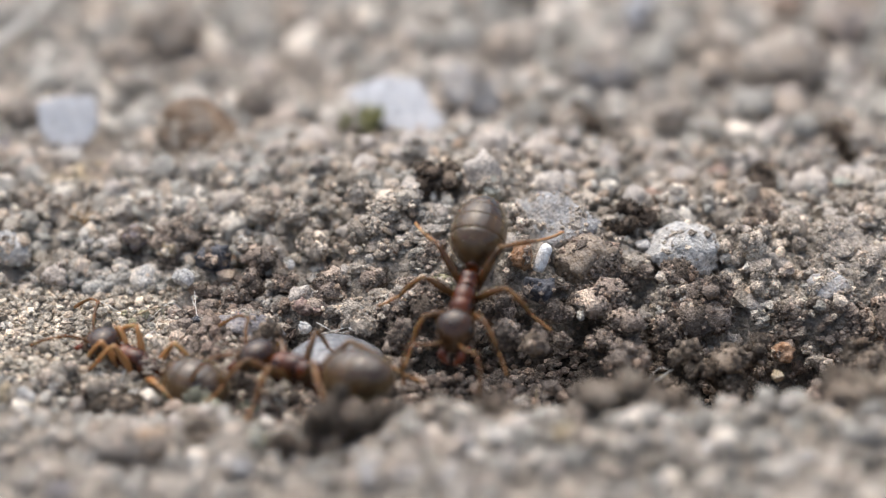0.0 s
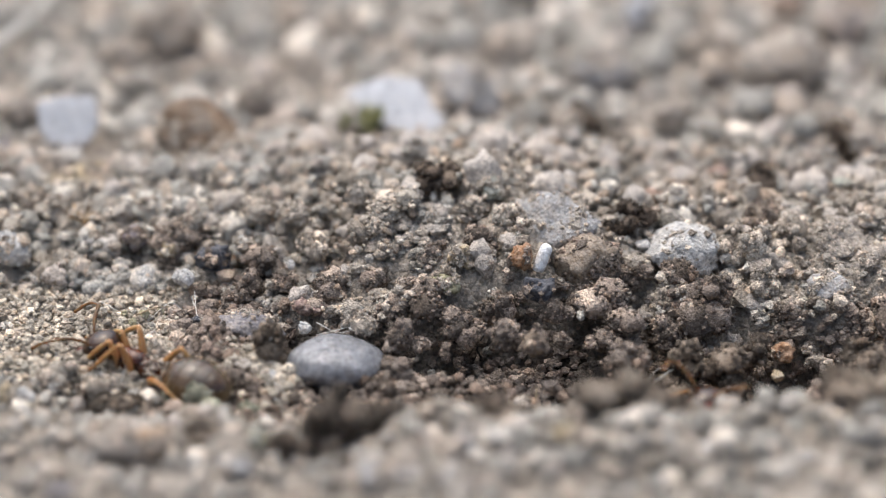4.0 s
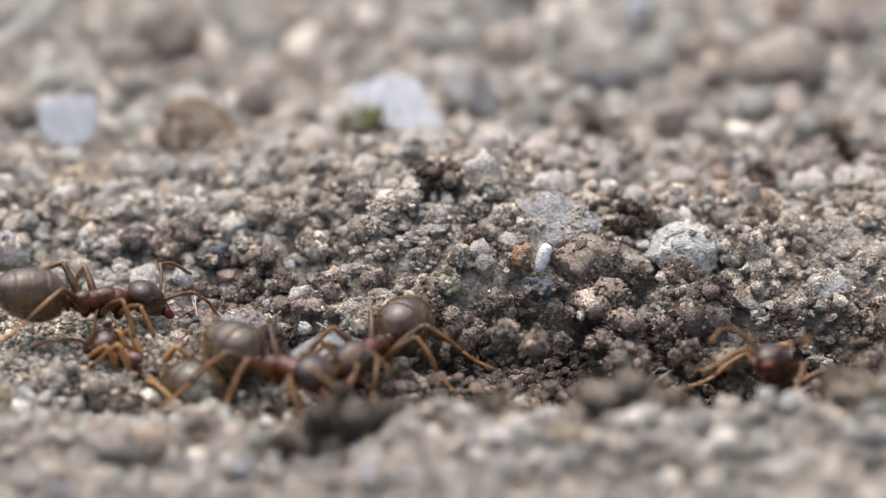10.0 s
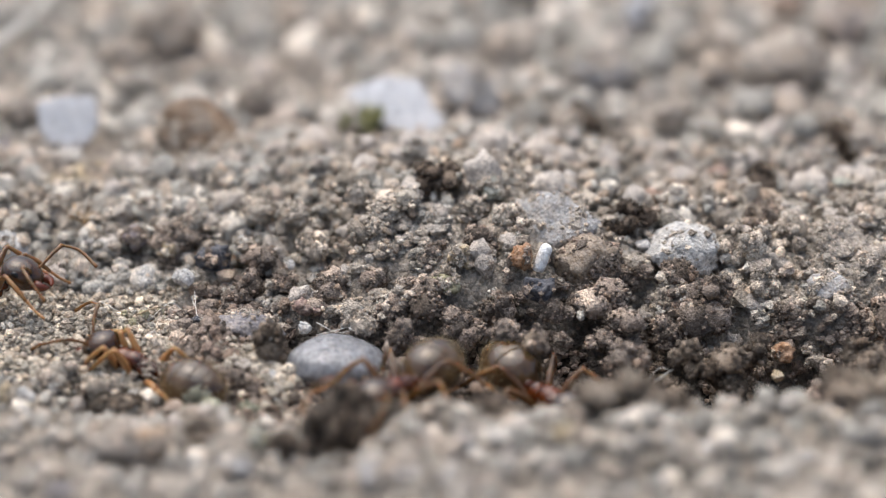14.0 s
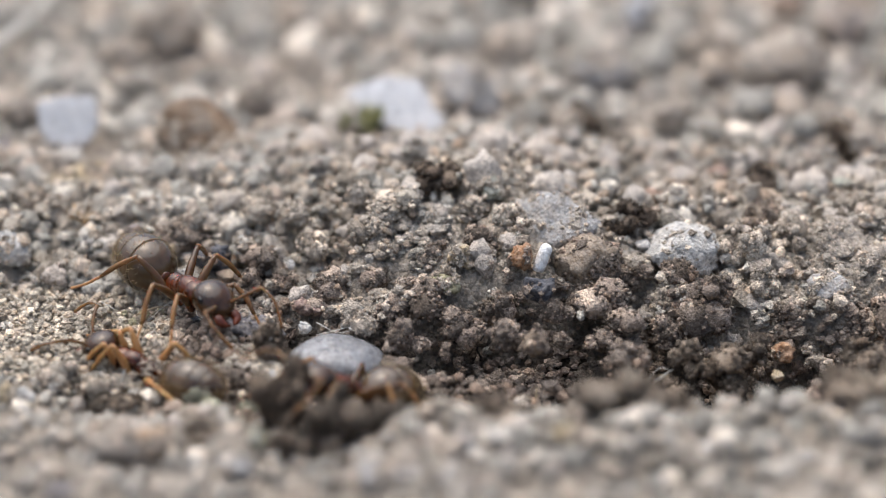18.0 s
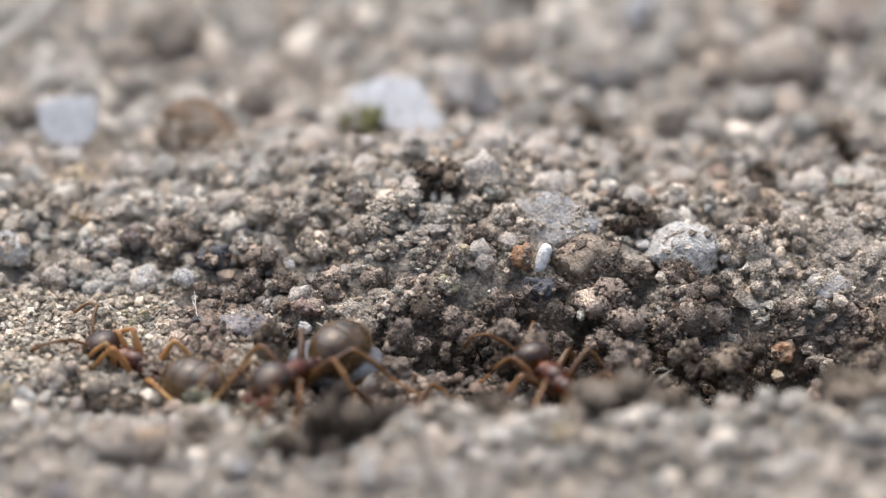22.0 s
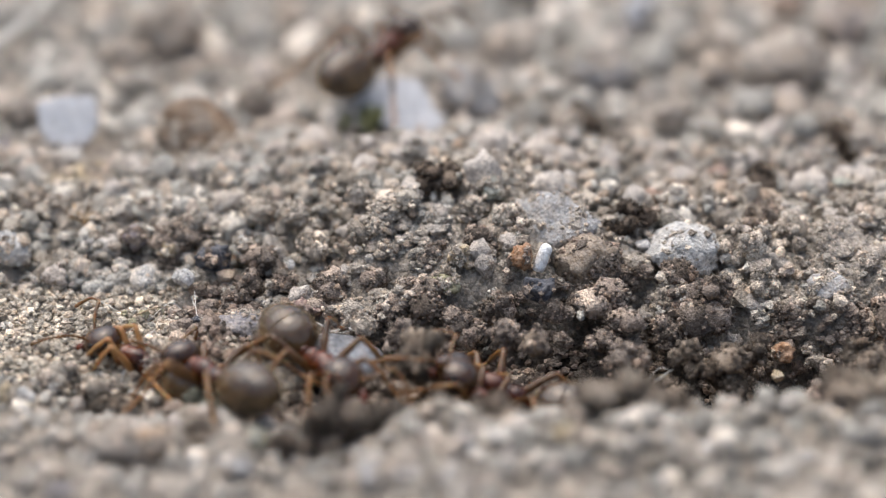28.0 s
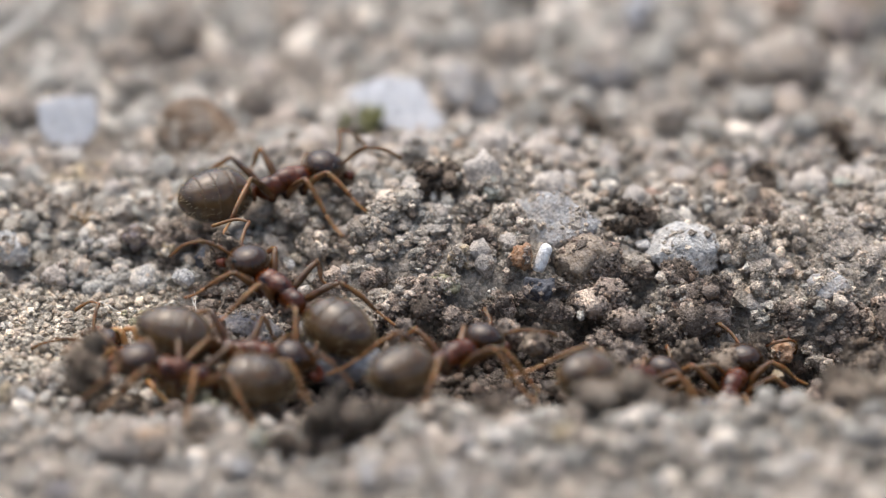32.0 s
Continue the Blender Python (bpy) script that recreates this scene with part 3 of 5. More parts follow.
def stone(x, y, lift, size, tilt, kind, seed, cuts, label=""):
    sharp = kind in ("quartz", "grey", "white")
    tiny = max(size) < 0.5
    v, t = pebble_shape(4, seed + 300, 0 if kind == "glass_grey" else cuts + (5 if tiny else 3), 0.04 if kind == "glass_grey" else 0.1 if sharp else 0.26 if tiny else 0.16, 0.45 if sharp or tiny else 0.94 if kind == "glass_grey" else 0.62)
    v = v / np.abs(v).max(0)
    rough = 0.03 if kind == "glass_grey" else 0.07
    v = v * (1 + rough * waves(*(v * 4.5 + seed).T, seed=seed) + rough * waves(*(v * 11 + seed).T, seed=seed) + (0 if kind == "glass_grey" else 0.03) * waves(*(v * 23 + seed).T, seed=seed + 7))[:, None]
    ob = new("pebble", shaped("pebble", v, t, STONE[kind], size))
    ob.location = (x * MM, y * MM, (float(height(x, y)) + lift) * MM)
    ob.rotation_euler = (0, radians(tilt), radians((seed * 37) % 50 - 25))
    if max(size) > 0.22:
        CLEAR.append((x, y, size[0] * (0.95 if size[0] > 0.6 else 0.8), size[1] * (0.95 if size[0] > 0.6 else 0.8)))
    if max(size) > 0.3 and -4.5 < y < 0 and x > -3:
        PLACED.append((x, y - 0.3, 0.9 * size[0] + 0.1))
    if max(size) > 0.3 and kind != "glass_grey":
        # soil grains that stick to the stone
        r = np.random.default_rng(seed)
        n = int(1500 * min(size[0], 1.3))
        pick = v[r.integers(0, len(v), n)]
        pick = pick[(waves(*(pick * 1.6 + 3 * seed).T, seed=9) + 0.3 * r.normal(size=n) > (0.75 if kind in ("slate", "orange") else 0.5 if kind in ("quartz", "white", "grey") else 0.12)) & (pick[:, 2] > -0.4)]
        gv, gt = gem()
        spots, faces = [], []
        for k, p in enumerate(pick):
            spots.append(gv * r.uniform(0.7, 1.3, (6, 1)) @ turns(r, 1)[0].T * np.clip(r.lognormal(-3.05, 0.5), 0.02, 0.16) + p * np.array(size))
            faces.append(gt + 6 * k)
        if spots:
            crust = new("adhering_soil", quick_mesh("adhering_soil", np.concatenate(spots), np.concatenate(faces), damp_soil if kind in ("umber", "slate", "orange", "purple") else dry_clod, False))
            crust.parent = ob
    return tagged(ob, label or SAYS[kind], "pebble", "stones in the soil")

def chip(at, outline, thick, lean, label, seed):
    """A flat-faced angular piece of quartz that leans back; the outline is its face, in mm."""
    r, bm = random.Random(seed), bmesh.new()
    face = [bm.verts.new(Vector((px, -0.5 * thick, pz)) * MM) for px, pz in outline]
    back = [bm.verts.new(Vector((px * 0.82 + r.uniform(-0.1, 0.1), 0.5 * thick, pz * 0.86 + r.uniform(-0.05, 0.1))) * MM) for px, pz in outline]
    bm.faces.new(face), bm.faces.new(back[::-1])
    for k in range(len(outline)):
        bm.faces.new((face[k - 1], back[k - 1], back[k], face[k]))
    bmesh.ops.recalc_face_normals(bm, faces=bm.faces)
    bmesh.ops.bevel(bm, geom=bm.edges[:], offset=0.07 * MM, segments=2, affect="EDGES")
    ob = part("quartz_chip", bm, STONE["quartz"], None)
    ob.data.polygons.foreach_set("use_smooth", [False] * len(ob.data.polygons))
    ob.location = Vector((at[0], at[1], float(height(*at)) + 0.05)) * MM
    ob.rotation_euler = (radians(-lean), 0, 0)
    CLEAR.append((at[0], at[1] + 0.3, 0.9, 0.6))
    return tagged(ob, label, "pebble", "stones in the soil")


TONE = {
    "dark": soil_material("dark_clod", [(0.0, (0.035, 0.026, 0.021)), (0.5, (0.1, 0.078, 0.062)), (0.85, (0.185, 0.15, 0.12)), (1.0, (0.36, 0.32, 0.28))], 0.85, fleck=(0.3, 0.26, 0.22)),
    "moist": damp_soil, "dry": dry_clod,
    "brown": soil_material("brown_clod", [(0.0, (0.065, 0.05, 0.04)), (0.5, (0.16, 0.13, 0.104)), (0.85, (0.25, 0.208, 0.17)), (1.0, (0.36, 0.33, 0.3))], 0.85),
    "lip": soil_material("lip_clod", [(0.0, (0.1, 0.08, 0.064)), (0.5, (0.235, 0.195, 0.158)), (0.85, (0.34, 0.29, 0.24)), (1.0, (0.5, 0.46, 0.42))], 0.85),
    "lip_dark": soil_material("dark_lip_clod", [(0.0, (0.06, 0.047, 0.038)), (0.5, (0.135, 0.11, 0.09)), (0.85, (0.21, 0.178, 0.148)), (1.0, (0.36, 0.33, 0.3))], 0.85),
    "lichen_soil": soil_material("lichen_clod", [(0.0, (0.2, 0.2, 0.15)), (0.5, (0.36, 0.36, 0.28)), (1.0, (0.6, 0.6, 0.52))], 0.9),
}
TONE_SAYS = {"dark": "dark clod added for shade in the dry ground", "moist": "moist brown crumb of many grains", "dry": "dry grey-beige crumb of many grains", "brown": "brown soil clod on dry ground", "lip": "brown clod on the near trench lip", "lip_dark": "dark brown clod on the near trench lip", "lichen_soil": "greenish crusty soil crumb"}


def clod(x, y, lift, size, tone, seed, label=""):
    v, t = clod_shape(seed + 500, 50, 0.13, 2, 12, 330, 1.15)
    ob = new("soil_clod", shaped("soil_clod", v / 0.95, t, TONE[tone], size))
    ob.location = (x * MM, y * MM, (float(height(x, y)) + lift) * MM)
    ob.rotation_euler = (0, 0, radians((seed * 53) % 360))
    PLACED.append((x, y, max(size) * 0.8))
    return tagged(ob, label or TONE_SAYS[tone], "soil clod", "clods of soil")


# ---- stones, one by one ----
chip((-1.25, 6.1), [(-1.22, 1.05), (-0.25, 1.5), (0.7, 1.36), (0.98, 0.8), (1.36, 0.15), (0.6, -0.1), (-0.1, 0.12), (-0.85, 0.42)], 0.75, 34, "white angular quartz chip on dry ground", 1)
stone(-0.41, 6.50, 0.32, (0.47, 0.38, 0.27), 10, "quartz", 2, 6, "small bluish quartz splinter on dry ground")
chip((-9.35, 5.3), [(-0.8, 1.12), (-0.35, 1.28), (0.76, 1.3), (0.8, 0.55), (0.58, 0.12), (-0.2, -0.1), (-0.62, 0.3)], 0.7, 22, "white blocky quartz stone in beige soil", 2)
stone(-7.24, 12.00, 0.71, (0.85, 0.81, 0.75), 0, "pale", 4, 4, "large pale rounded stone lying in soil")
stone(-8.34, 10.93, 0.24, (0.67, 0.57, 0.53), 0, "beige", 5, 4)
stone(0.73, 7.91, 0.56, (0.84, 0.80, 0.75), 5, "grey", 6, 5, "light grey stone with rough sides")
stone(4.16, 9.67, 0.52, (0.83, 0.75, 0.70), 12, "grey", 7, 6, "blue-grey angular stone in dry soil")
stone(8.79, 9.56, 0.57, (1.23, 0.98, 0.76), -10, "pale", 8, 4, "long pale beige stone half buried")
stone(5.26, 13.77, 0.53, (0.46, 0.51, 0.54), 0, "quartz", 9, 5)
stone(-6.17, 5.39, 0.52, (1.07, 0.86, 0.70), 8, "brown", 10, 4, "brown rusty stone with dusty top")
stone(-5.4, 4.5, 0.24, (0.5, 0.4, 0.34), 0, "brown", 11, 4)
stone(-8.74, 2.55, 0.28, (0.86, 0.69, 0.48), -8, "tan", 12, 4, "yellowish flat pebble with dusty top")
stone(-9.19, 0.44, 0.50, (0.31, 0.34, 0.34), 0, "pale", 13, 3)
stone(-8.53, 0.09, 0.48, (0.34, 0.34, 0.32), 0, "ochre", 14, 4, "small ochre pebble among beige crumbs")
stone(-6.9, 0.75, 0.28, (0.53, 0.5, 0.5), 0, "glassy", 15, 3, "translucent yellowish quartz pebble")
stone(-7.22, -0.61, 0.50, (0.36, 0.37, 0.34), 0, "purple", 16, 4, "purple-grey rounded pebble in gravel")
stone(-5.76, -0.47, 0.44, (0.35, 0.29, 0.27), 0, "pale", 17, 4)
stone(-10.2, -1.0, 0.54, (0.6, 0.5, 0.48), 12, "white", 18, 4, "white rough pebble at the sand's edge")
stone(-9.49, 3.20, 0.47, (0.42, 0.34, 0.31), 0, "beige", 19, 4)
stone(-9.79, 1.30, 0.47, (0.34, 0.33, 0.31), 0, "beige", 20, 4)
stone(-7.62, 0.33, 0.45, (0.30, 0.30, 0.28), 0, "pale", 21, 4)
stone(-3.49, -0.66, 0.56, (0.43, 0.45, 0.42), 0, "beige", 22, 4)
stone(-3.07, 2.82, 0.45, (0.35, 0.31, 0.28), 0, "pale", 23, 5)
stone(-4.65, -1.44, 0.47, (0.28, 0.31, 0.31), 0, "glassy", 24, 4)
stone(-3.56, -1.90, 0.23, (0.13, 0.14, 0.14), 20, "white", 25, 3, "tiny white grain between dark crumbs")
stone(-5.34, -1.53, 0.21, (0.47, 0.48, 0.44), 0, "slate", 26, 3, "dark blue-grey rounded pebble in moist soil")
stone(-6.39, -1.12, 0.49, (0.31, 0.34, 0.34), 30, "tan", 27, 5)
stone(-5.99, -2.36, 0.46, (0.26, 0.29, 0.29), 0, "white", 28, 6, "crusty white crumb beside fine fibres")
stone(-4.87, -1.02, 0.20, (0.17, 0.14, 0.11), 0, "orange", 29, 5)
stone(2.68, -1.05, 0.13, (1.28, 1.0, 0.75), -8, "grey", 30, 4, "broad grey stone on the heap's crest")
stone(3.32, -2.6, 0.3, (0.8, 0.72, 0.74), -22, "umber", 31, 3, "brown-grey stone set in the heap")
stone(1.84, -2.95, 0.72, (0.34, 0.3, 0.45), 10, "orange", 32, 3, "orange-brown grain beside a white seed")
stone(2.25, -3.75, 0.72, (0.46, 0.36, 0.36), 0, "slate", 33, 4, "dark blue-grey grain in moist soil")
stone(5.63, -1.67, 0.22, (0.89, 0.72, 0.66), 8, "white", 34, 5, "white dusty stone with dark soil clinging")
stone(8.85, -3.15, 0.26, (0.49, 0.49, 0.45), 0, "grey", 35, 4, "grey rounded pebble in the heap's flank")
stone(9.11, -1.61, 0.22, (0.81, 0.65, 0.52), 10, "beige", 36, 4, "beige flat-topped stone on the heap")
stone(9.88, -2.11, 0.19, (0.59, 0.47, 0.33), 0, "beige", 37, 4)
stone(4.61, -1.57, 0.21, (0.24, 0.19, 0.12), 0, "white", 38, 5)
stone(-2.4, -5.3, -0.1, (1.14, 0.95, 0.52), 4, "glass_grey", 39, 2, "smooth shining grey pebble in the trench")
stone(-4.55, -4.05, 0.02, (0.95, 0.75, 0.42), 6, "slate_pale", 40, 4, "flat violet-grey stone level with the sand")
stone(2.04, -5.37, 0.40, (0.34, 0.38, 0.38), 18, "umber", 41, 5, "brown slab of stone leaning in the trench")
stone(-3.22, -3.35, 0.29, (0.26, 0.24, 0.23), 0, "red", 42, 3, "dull red grain in moist soil")
stone(-2.89, -3.45, 0.24, (0.17, 0.17, 0.16), 0, "red", 43, 3)
stone(-3.13, -4.21, 0.23, (0.15, 0.16, 0.14), 0, "white", 45, 3)
stone(-5.65, -3.83, 0.22, (0.12, 0.13, 0.13), 0, "slate", 46, 3)
stone(0.08, -3.03, 0.32, (0.34, 0.29, 0.26), 0, "lichen", 47, 6, "yellow-green lichen crumb on dark soil")
stone(0.40, -2.51, 0.35, (0.31, 0.33, 0.31), 0, "tan", 48, 5)
stone(-0.18, -1.77, 0.27, (0.28, 0.22, 0.20), 0, "pale", 49, 5)
stone(1.13, -0.61, 0.47, (0.40, 0.34, 0.31), 0, "lichen_pale", 50, 5)
stone(7.52, -1.14, 0.24, (0.22, 0.18, 0.16), 0, "lichen", 51, 5)
stone(5.56, -0.89, 0.21, (0.11, 0.12, 0.12), 0, "rust", 52, 5)
stone(6.62, 2.21, 0.30, (0.28, 0.26, 0.24), 0, "rose", 53, 5)
stone(7.53, -0.21, 0.17, (0.60, 0.48, 0.27), 0, "umber", 54, 4)
stone(3.15, -4.06, 0.22, (0.12, 0.13, 0.13), 15, "glassy", 55, 5)
stone(3.70, -3.72, 0.26, (0.17, 0.18, 0.18), 0, "tan", 56, 5)
stone(-0.24, -4.34, 0.21, (0.12, 0.13, 0.12), 0, "glassy", 57, 4)
stone(-0.95, -4.32, 0.19, (0.09, 0.10, 0.10), 0, "ochre", 58, 4)
stone(5.69, -4.27, 0.27, (0.26, 0.21, 0.20), 0, "purple", 59, 4, "dark purple grain in a shaded hollow")
stone(7.69, -4.32, 0.32, (0.32, 0.28, 0.26), 0, "orange", 60, 4)
stone(3.06, 6.21, 0.39, (0.50, 0.40, 0.37), 0, "beige", 61, 4)
stone(5.78, 6.59, 0.40, (0.50, 0.40, 0.37), 0, "beige", 62, 4)
stone(9.93, 6.70, 0.20, (0.57, 0.47, 0.44), 0, "beige", 63, 5)
stone(10.50, 4.18, 0.53, (0.50, 0.55, 0.55), 0, "pale", 64, 4)
stone(-3.60, 10.41, 0.20, (0.59, 0.49, 0.45), 0, "beige", 65, 4)
stone(-4.81, 7.79, 0.45, (0.51, 0.48, 0.45), 0, "beige", 66, 4)
stone(-10.61, 6.84, 0.45, (0.51, 0.48, 0.44), 0, "pale", 67, 4)
stone(-10.84, 4.92, 0.31, (0.28, 0.28, 0.26), 0, "slate_pale", 68, 4)
stone(-2.78, 12.80, 0.24, (0.68, 0.58, 0.54), 0, "beige", 69, 4)
stone(1.73, 11.64, 0.21, (0.68, 0.54, 0.46), 0, "beige", 70, 4)
stone(6.95, 11.55, 0.24, (0.68, 0.58, 0.54), 0, "beige", 71, 4)
stone(-1.91, -0.40, 0.32, (0.33, 0.29, 0.27), 0, "pale", 72, 5)
stone(9.21, 14.64, 0.33, (0.54, 0.43, 0.28), 0, "rust", 73, 4, "rust-red chip on the far ground")
stone(10.65, 12.93, 0.52, (0.69, 0.59, 0.55), 0, "rose_pale", 74, 4)
stone(-6.70, -10.99, 0.20, (0.8, 0.6, 0.45), 0, "pale", 75, 4, "pale rounded pebble on the near lip")
stone(-6.00, -11.04, 0.20, (0.45, 0.42, 0.4), 0, "peach", 76, 3, "peach-coloured pebble on the near lip")
stone(-9.21, -7.39, 0.28, (0.27, 0.23, 0.22), 0, "white", 77, 4)
stone(-9.57, -7.51, 0.30, (0.22, 0.25, 0.25), 0, "tan", 78, 4)
stone(-1.09, -12.80, 0.20, (0.75, 0.6, 0.36), 0, "grey", 79, 4, "light blue-grey stone on the near lip")
stone(0.18, -13.61, 0.20, (0.4, 0.36, 0.34), 0, "white", 80, 4)
stone(1.65, -6.14, 0.34, (0.34, 0.32, 0.30), 0, "pale", 81, 4)
stone(2.59, -11.84, 0.20, (0.36, 0.35, 0.34), 0, "ochre_pale", 82, 4, "pale yellow grain on the near lip")
stone(4.18, -5.96, 0.25, (0.15, 0.17, 0.17), -20, "white", 83, 4)
stone(6.68, -5.62, 0.33, (0.25, 0.28, 0.28), 0, "pale", 84, 5)
stone(4.25, -5.95, 0.20, (0.2, 0.2, 0.2), 0, "white", 85, 4)
stone(-7.73, -13.56, 0.20, (0.42, 0.33, 0.30), 0, "slate_pale", 86, 4)
stone(-4.27, -12.02, 0.20, (0.4, 0.36, 0.34), 0, "white", 87, 4)
stone(-3.03, -13.68, 0.14, (0.53, 0.43, 0.30), 0, "beige", 88, 4)
stone(-1.79, -7.39, 0.27, (0.19, 0.21, 0.21), 0, "white", 89, 4)
stone(-4.01, -1.18, 0.27, (0.20, 0.22, 0.20), 0, "pale", 90, 4)
stone(-3.83, -5.94, 0.26, (0.16, 0.18, 0.18), 0, "white", 92, 4)
stone(-4.47, -5.78, 0.27, (0.25, 0.21, 0.19), 0, "pale", 93, 5)
stone(6.44, -5.00, 0.25, (0.19, 0.18, 0.17), 0, "glassy", 94, 5)
stone(7.51, -5.33, 0.24, (0.17, 0.17, 0.16), 0, "tan", 95, 5)
stone(5.03, 0.51, 0.27, (0.27, 0.22, 0.21), 0, "rose", 96, 5)
stone(1.29, 0.84, 0.45, (0.41, 0.33, 0.28), 0, "beige", 97, 5)
stone(9.52, 1.23, 0.22, (0.27, 0.22, 0.14), 0, "lichen_pale", 98, 5)


# ---- clods of soil ----
clod(-0.19, -0.17, 0.30, (0.69, 0.62, 0.55), "dark", 1, "dark brown clod crowning the heap")
clod(-2.79, 1.64, 0.27, (0.46, 0.41, 0.51), "dry", 2, "pale crumbly clod standing on the crest")
clod(4.33, -0.90, 0.29, (0.68, 0.62, 0.54), "dark", 3, "dark brown clod beside a grey stone")
clod(-6.15, -0.72, 0.28, (0.75, 0.67, 0.52), "moist", 4, "dark crumbly clod at the heap's end")
clod(-1.11, -1.03, 0.28, (0.81, 0.73, 0.52), "dry", 5)
clod(-1.62, -1.74, 0.28, (0.66, 0.60, 0.51), "dry", 6)
clod(-2.27, -2.06, 0.31, (0.66, 0.59, 0.59), "moist", 7)
clod(-0.57, -3.56, 0.31, (0.72, 0.65, 0.58), "moist", 8)
clod(0.46, -4.08, 0.27, (0.58, 0.52, 0.50), "moist", 9)
clod(1.24, -3.38, 0.27, (0.51, 0.46, 0.51), "moist", 10)
clod(-1.61, -2.67, 0.27, (0.58, 0.53, 0.51), "moist", 11)
clod(3.55, -3.51, 0.35, (0.80, 0.72, 0.65), "moist", 12)
clod(4.05, -4.25, 0.27, (0.58, 0.52, 0.50), "moist", 13)
clod(4.38, -2.17, 0.24, (0.44, 0.40, 0.44), "moist", 14)
clod(6.00, -3.53, 0.39, (0.80, 0.72, 0.73), "moist", 15)
clod(5.41, -2.46, 0.27, (0.59, 0.53, 0.51), "moist", 16)
clod(7.34, -2.87, 0.26, (0.44, 0.39, 0.48), "dry", 17)
clod(6.78, -1.45, 0.24, (0.59, 0.53, 0.44), "dry", 18)
clod(7.20, -4.00, 0.26, (0.43, 0.39, 0.48), "moist", 19)
clod(7.14, -1.88, 0.32, (0.66, 0.60, 0.59), "dry", 20)
clod(9.48, -3.55, 0.31, (0.65, 0.59, 0.58), "moist", 21)
clod(8.13, -0.92, 0.24, (0.67, 0.60, 0.45), "dry", 22)
clod(-2.94, -1.42, 0.35, (0.59, 0.53, 0.65), "dry", 23)
clod(-4.12, -1.75, 0.30, (0.52, 0.46, 0.57), "moist", 24)
clod(-4.49, -2.45, 0.24, (0.44, 0.40, 0.44), "moist", 25)
clod(-3.71, -2.30, 0.20, (0.44, 0.40, 0.37), "moist", 26)
clod(-2.52, -2.83, 0.23, (0.51, 0.46, 0.44), "moist", 27)
clod(0.86, -2.03, 0.27, (0.51, 0.46, 0.51), "moist", 28)
clod(1.52, -1.31, 0.24, (0.52, 0.46, 0.44), "dry", 29)
clod(0.61, -1.02, 0.20, (0.52, 0.47, 0.37), "dry", 30)
clod(2.52, -3.90, 0.23, (0.43, 0.39, 0.43), "moist", 31)
clod(5.09, -3.82, 0.23, (0.43, 0.39, 0.43), "moist", 32)
clod(-0.18, -2.29, 0.20, (0.44, 0.39, 0.37), "moist", 33)
clod(-1.07, -4.62, 0.23, (0.50, 0.45, 0.43), "moist", 34)
clod(6.31, -5.23, 0.34, (0.79, 0.71, 0.64), "brown", 35)
clod(5.55, -5.02, 0.30, (0.50, 0.45, 0.55), "brown", 36)
clod(7.09, -4.86, 0.23, (0.43, 0.39, 0.43), "brown", 37)
clod(3.35, -9.90, 0.36, (0.85, 0.75, 0.7), "lip", 38, "brown crumbly clod on the trench lip")
clod(4.25, -9.85, 0.42, (0.95, 0.75, 0.78), "lip", 138, "brown crumbly clod on the trench lip")
clod(4.9, -9.95, 0.12, (0.6, 0.5, 0.42), "lip", 139, "brown crumbly clod on the trench lip")
clod(1.21, -9.7, 0.05, (0.8, 0.6, 0.55), "lip_dark", 39, "brown clod on the near trench lip")
clod(8.6, -9.80, 0.46, (1.25, 0.8, 0.66), "lip", 40, "long brown clod lying on the lip")
clod(9.75, -9.3, 0.95, (0.85, 0.75, 0.8), "lip", 140, "tall brown clod heaped on the lip")
clod(7.5, -9.9, 0.15, (0.55, 0.5, 0.42), "lip", 141, "brown clod on the near trench lip")
for k, (cx, cy, cw) in enumerate(((-1.25, -6.15, 0.4), (-1.75, -6.5, 0.36), (-2.3, -6.75, 0.3), (-1.0, -5.6, 0.34), (-2.9, -6.7, 0.26), (-3.35, -6.3, 0.24))):
    clod(cx, cy, 0.3 * cw, (cw, 0.9 * cw, 0.8 * cw), "moist", 180 + k, "moist crumb fallen against the grey pebble")
clod(9.57, -5.43, 0.30, (0.64, 0.58, 0.57), "brown", 41)
clod(-2.50, -9.60, 0.6, (1.1, 0.8, 0.85), "lip_dark", 42, "blurred dark clod beside the trench")
clod(-1.3, -9.70, 0.3, (0.8, 0.65, 0.6), "lip_dark", 43, "blurred dark clod beside the trench")
clod(0.28, -9.9, -0.12, (0.38, 0.36, 0.42), "dry", 143, "pale crumb on the edge of the lip")
clod(-0.3, -9.8, -0.2, (0.6, 0.6, 0.5), "lip", 142, "brown clod on the near trench lip")
clod(-3.38, -10.76, 0.15, (0.55, 0.5, 0.3), "brown", 44)
clod(-7.11, -6.89, 0.10, (0.85, 0.6, 0.26), "brown", 45, "flat brown clod on the near lip")
clod(-5.38, -7.00, 0.3, (0.62, 0.45, 0.5), "lichen_soil", 46, "greenish crusty crumb beside the sunken ant")
clod(-7.55, -6.56, 0.23, (0.56, 0.51, 0.42), "dry", 47)
clod(-8.71, -6.19, 0.19, (0.57, 0.51, 0.35), "dry", 48)
clod(5.28, -5.60, 0.23, (0.64, 0.58, 0.43), "brown", 49)
clod(-4.33, -6.19, 0.23, (0.49, 0.45, 0.42), "moist", 50)
clod(-10.07, 4.08, 0.21, (0.63, 0.56, 0.39), "dry", 51)
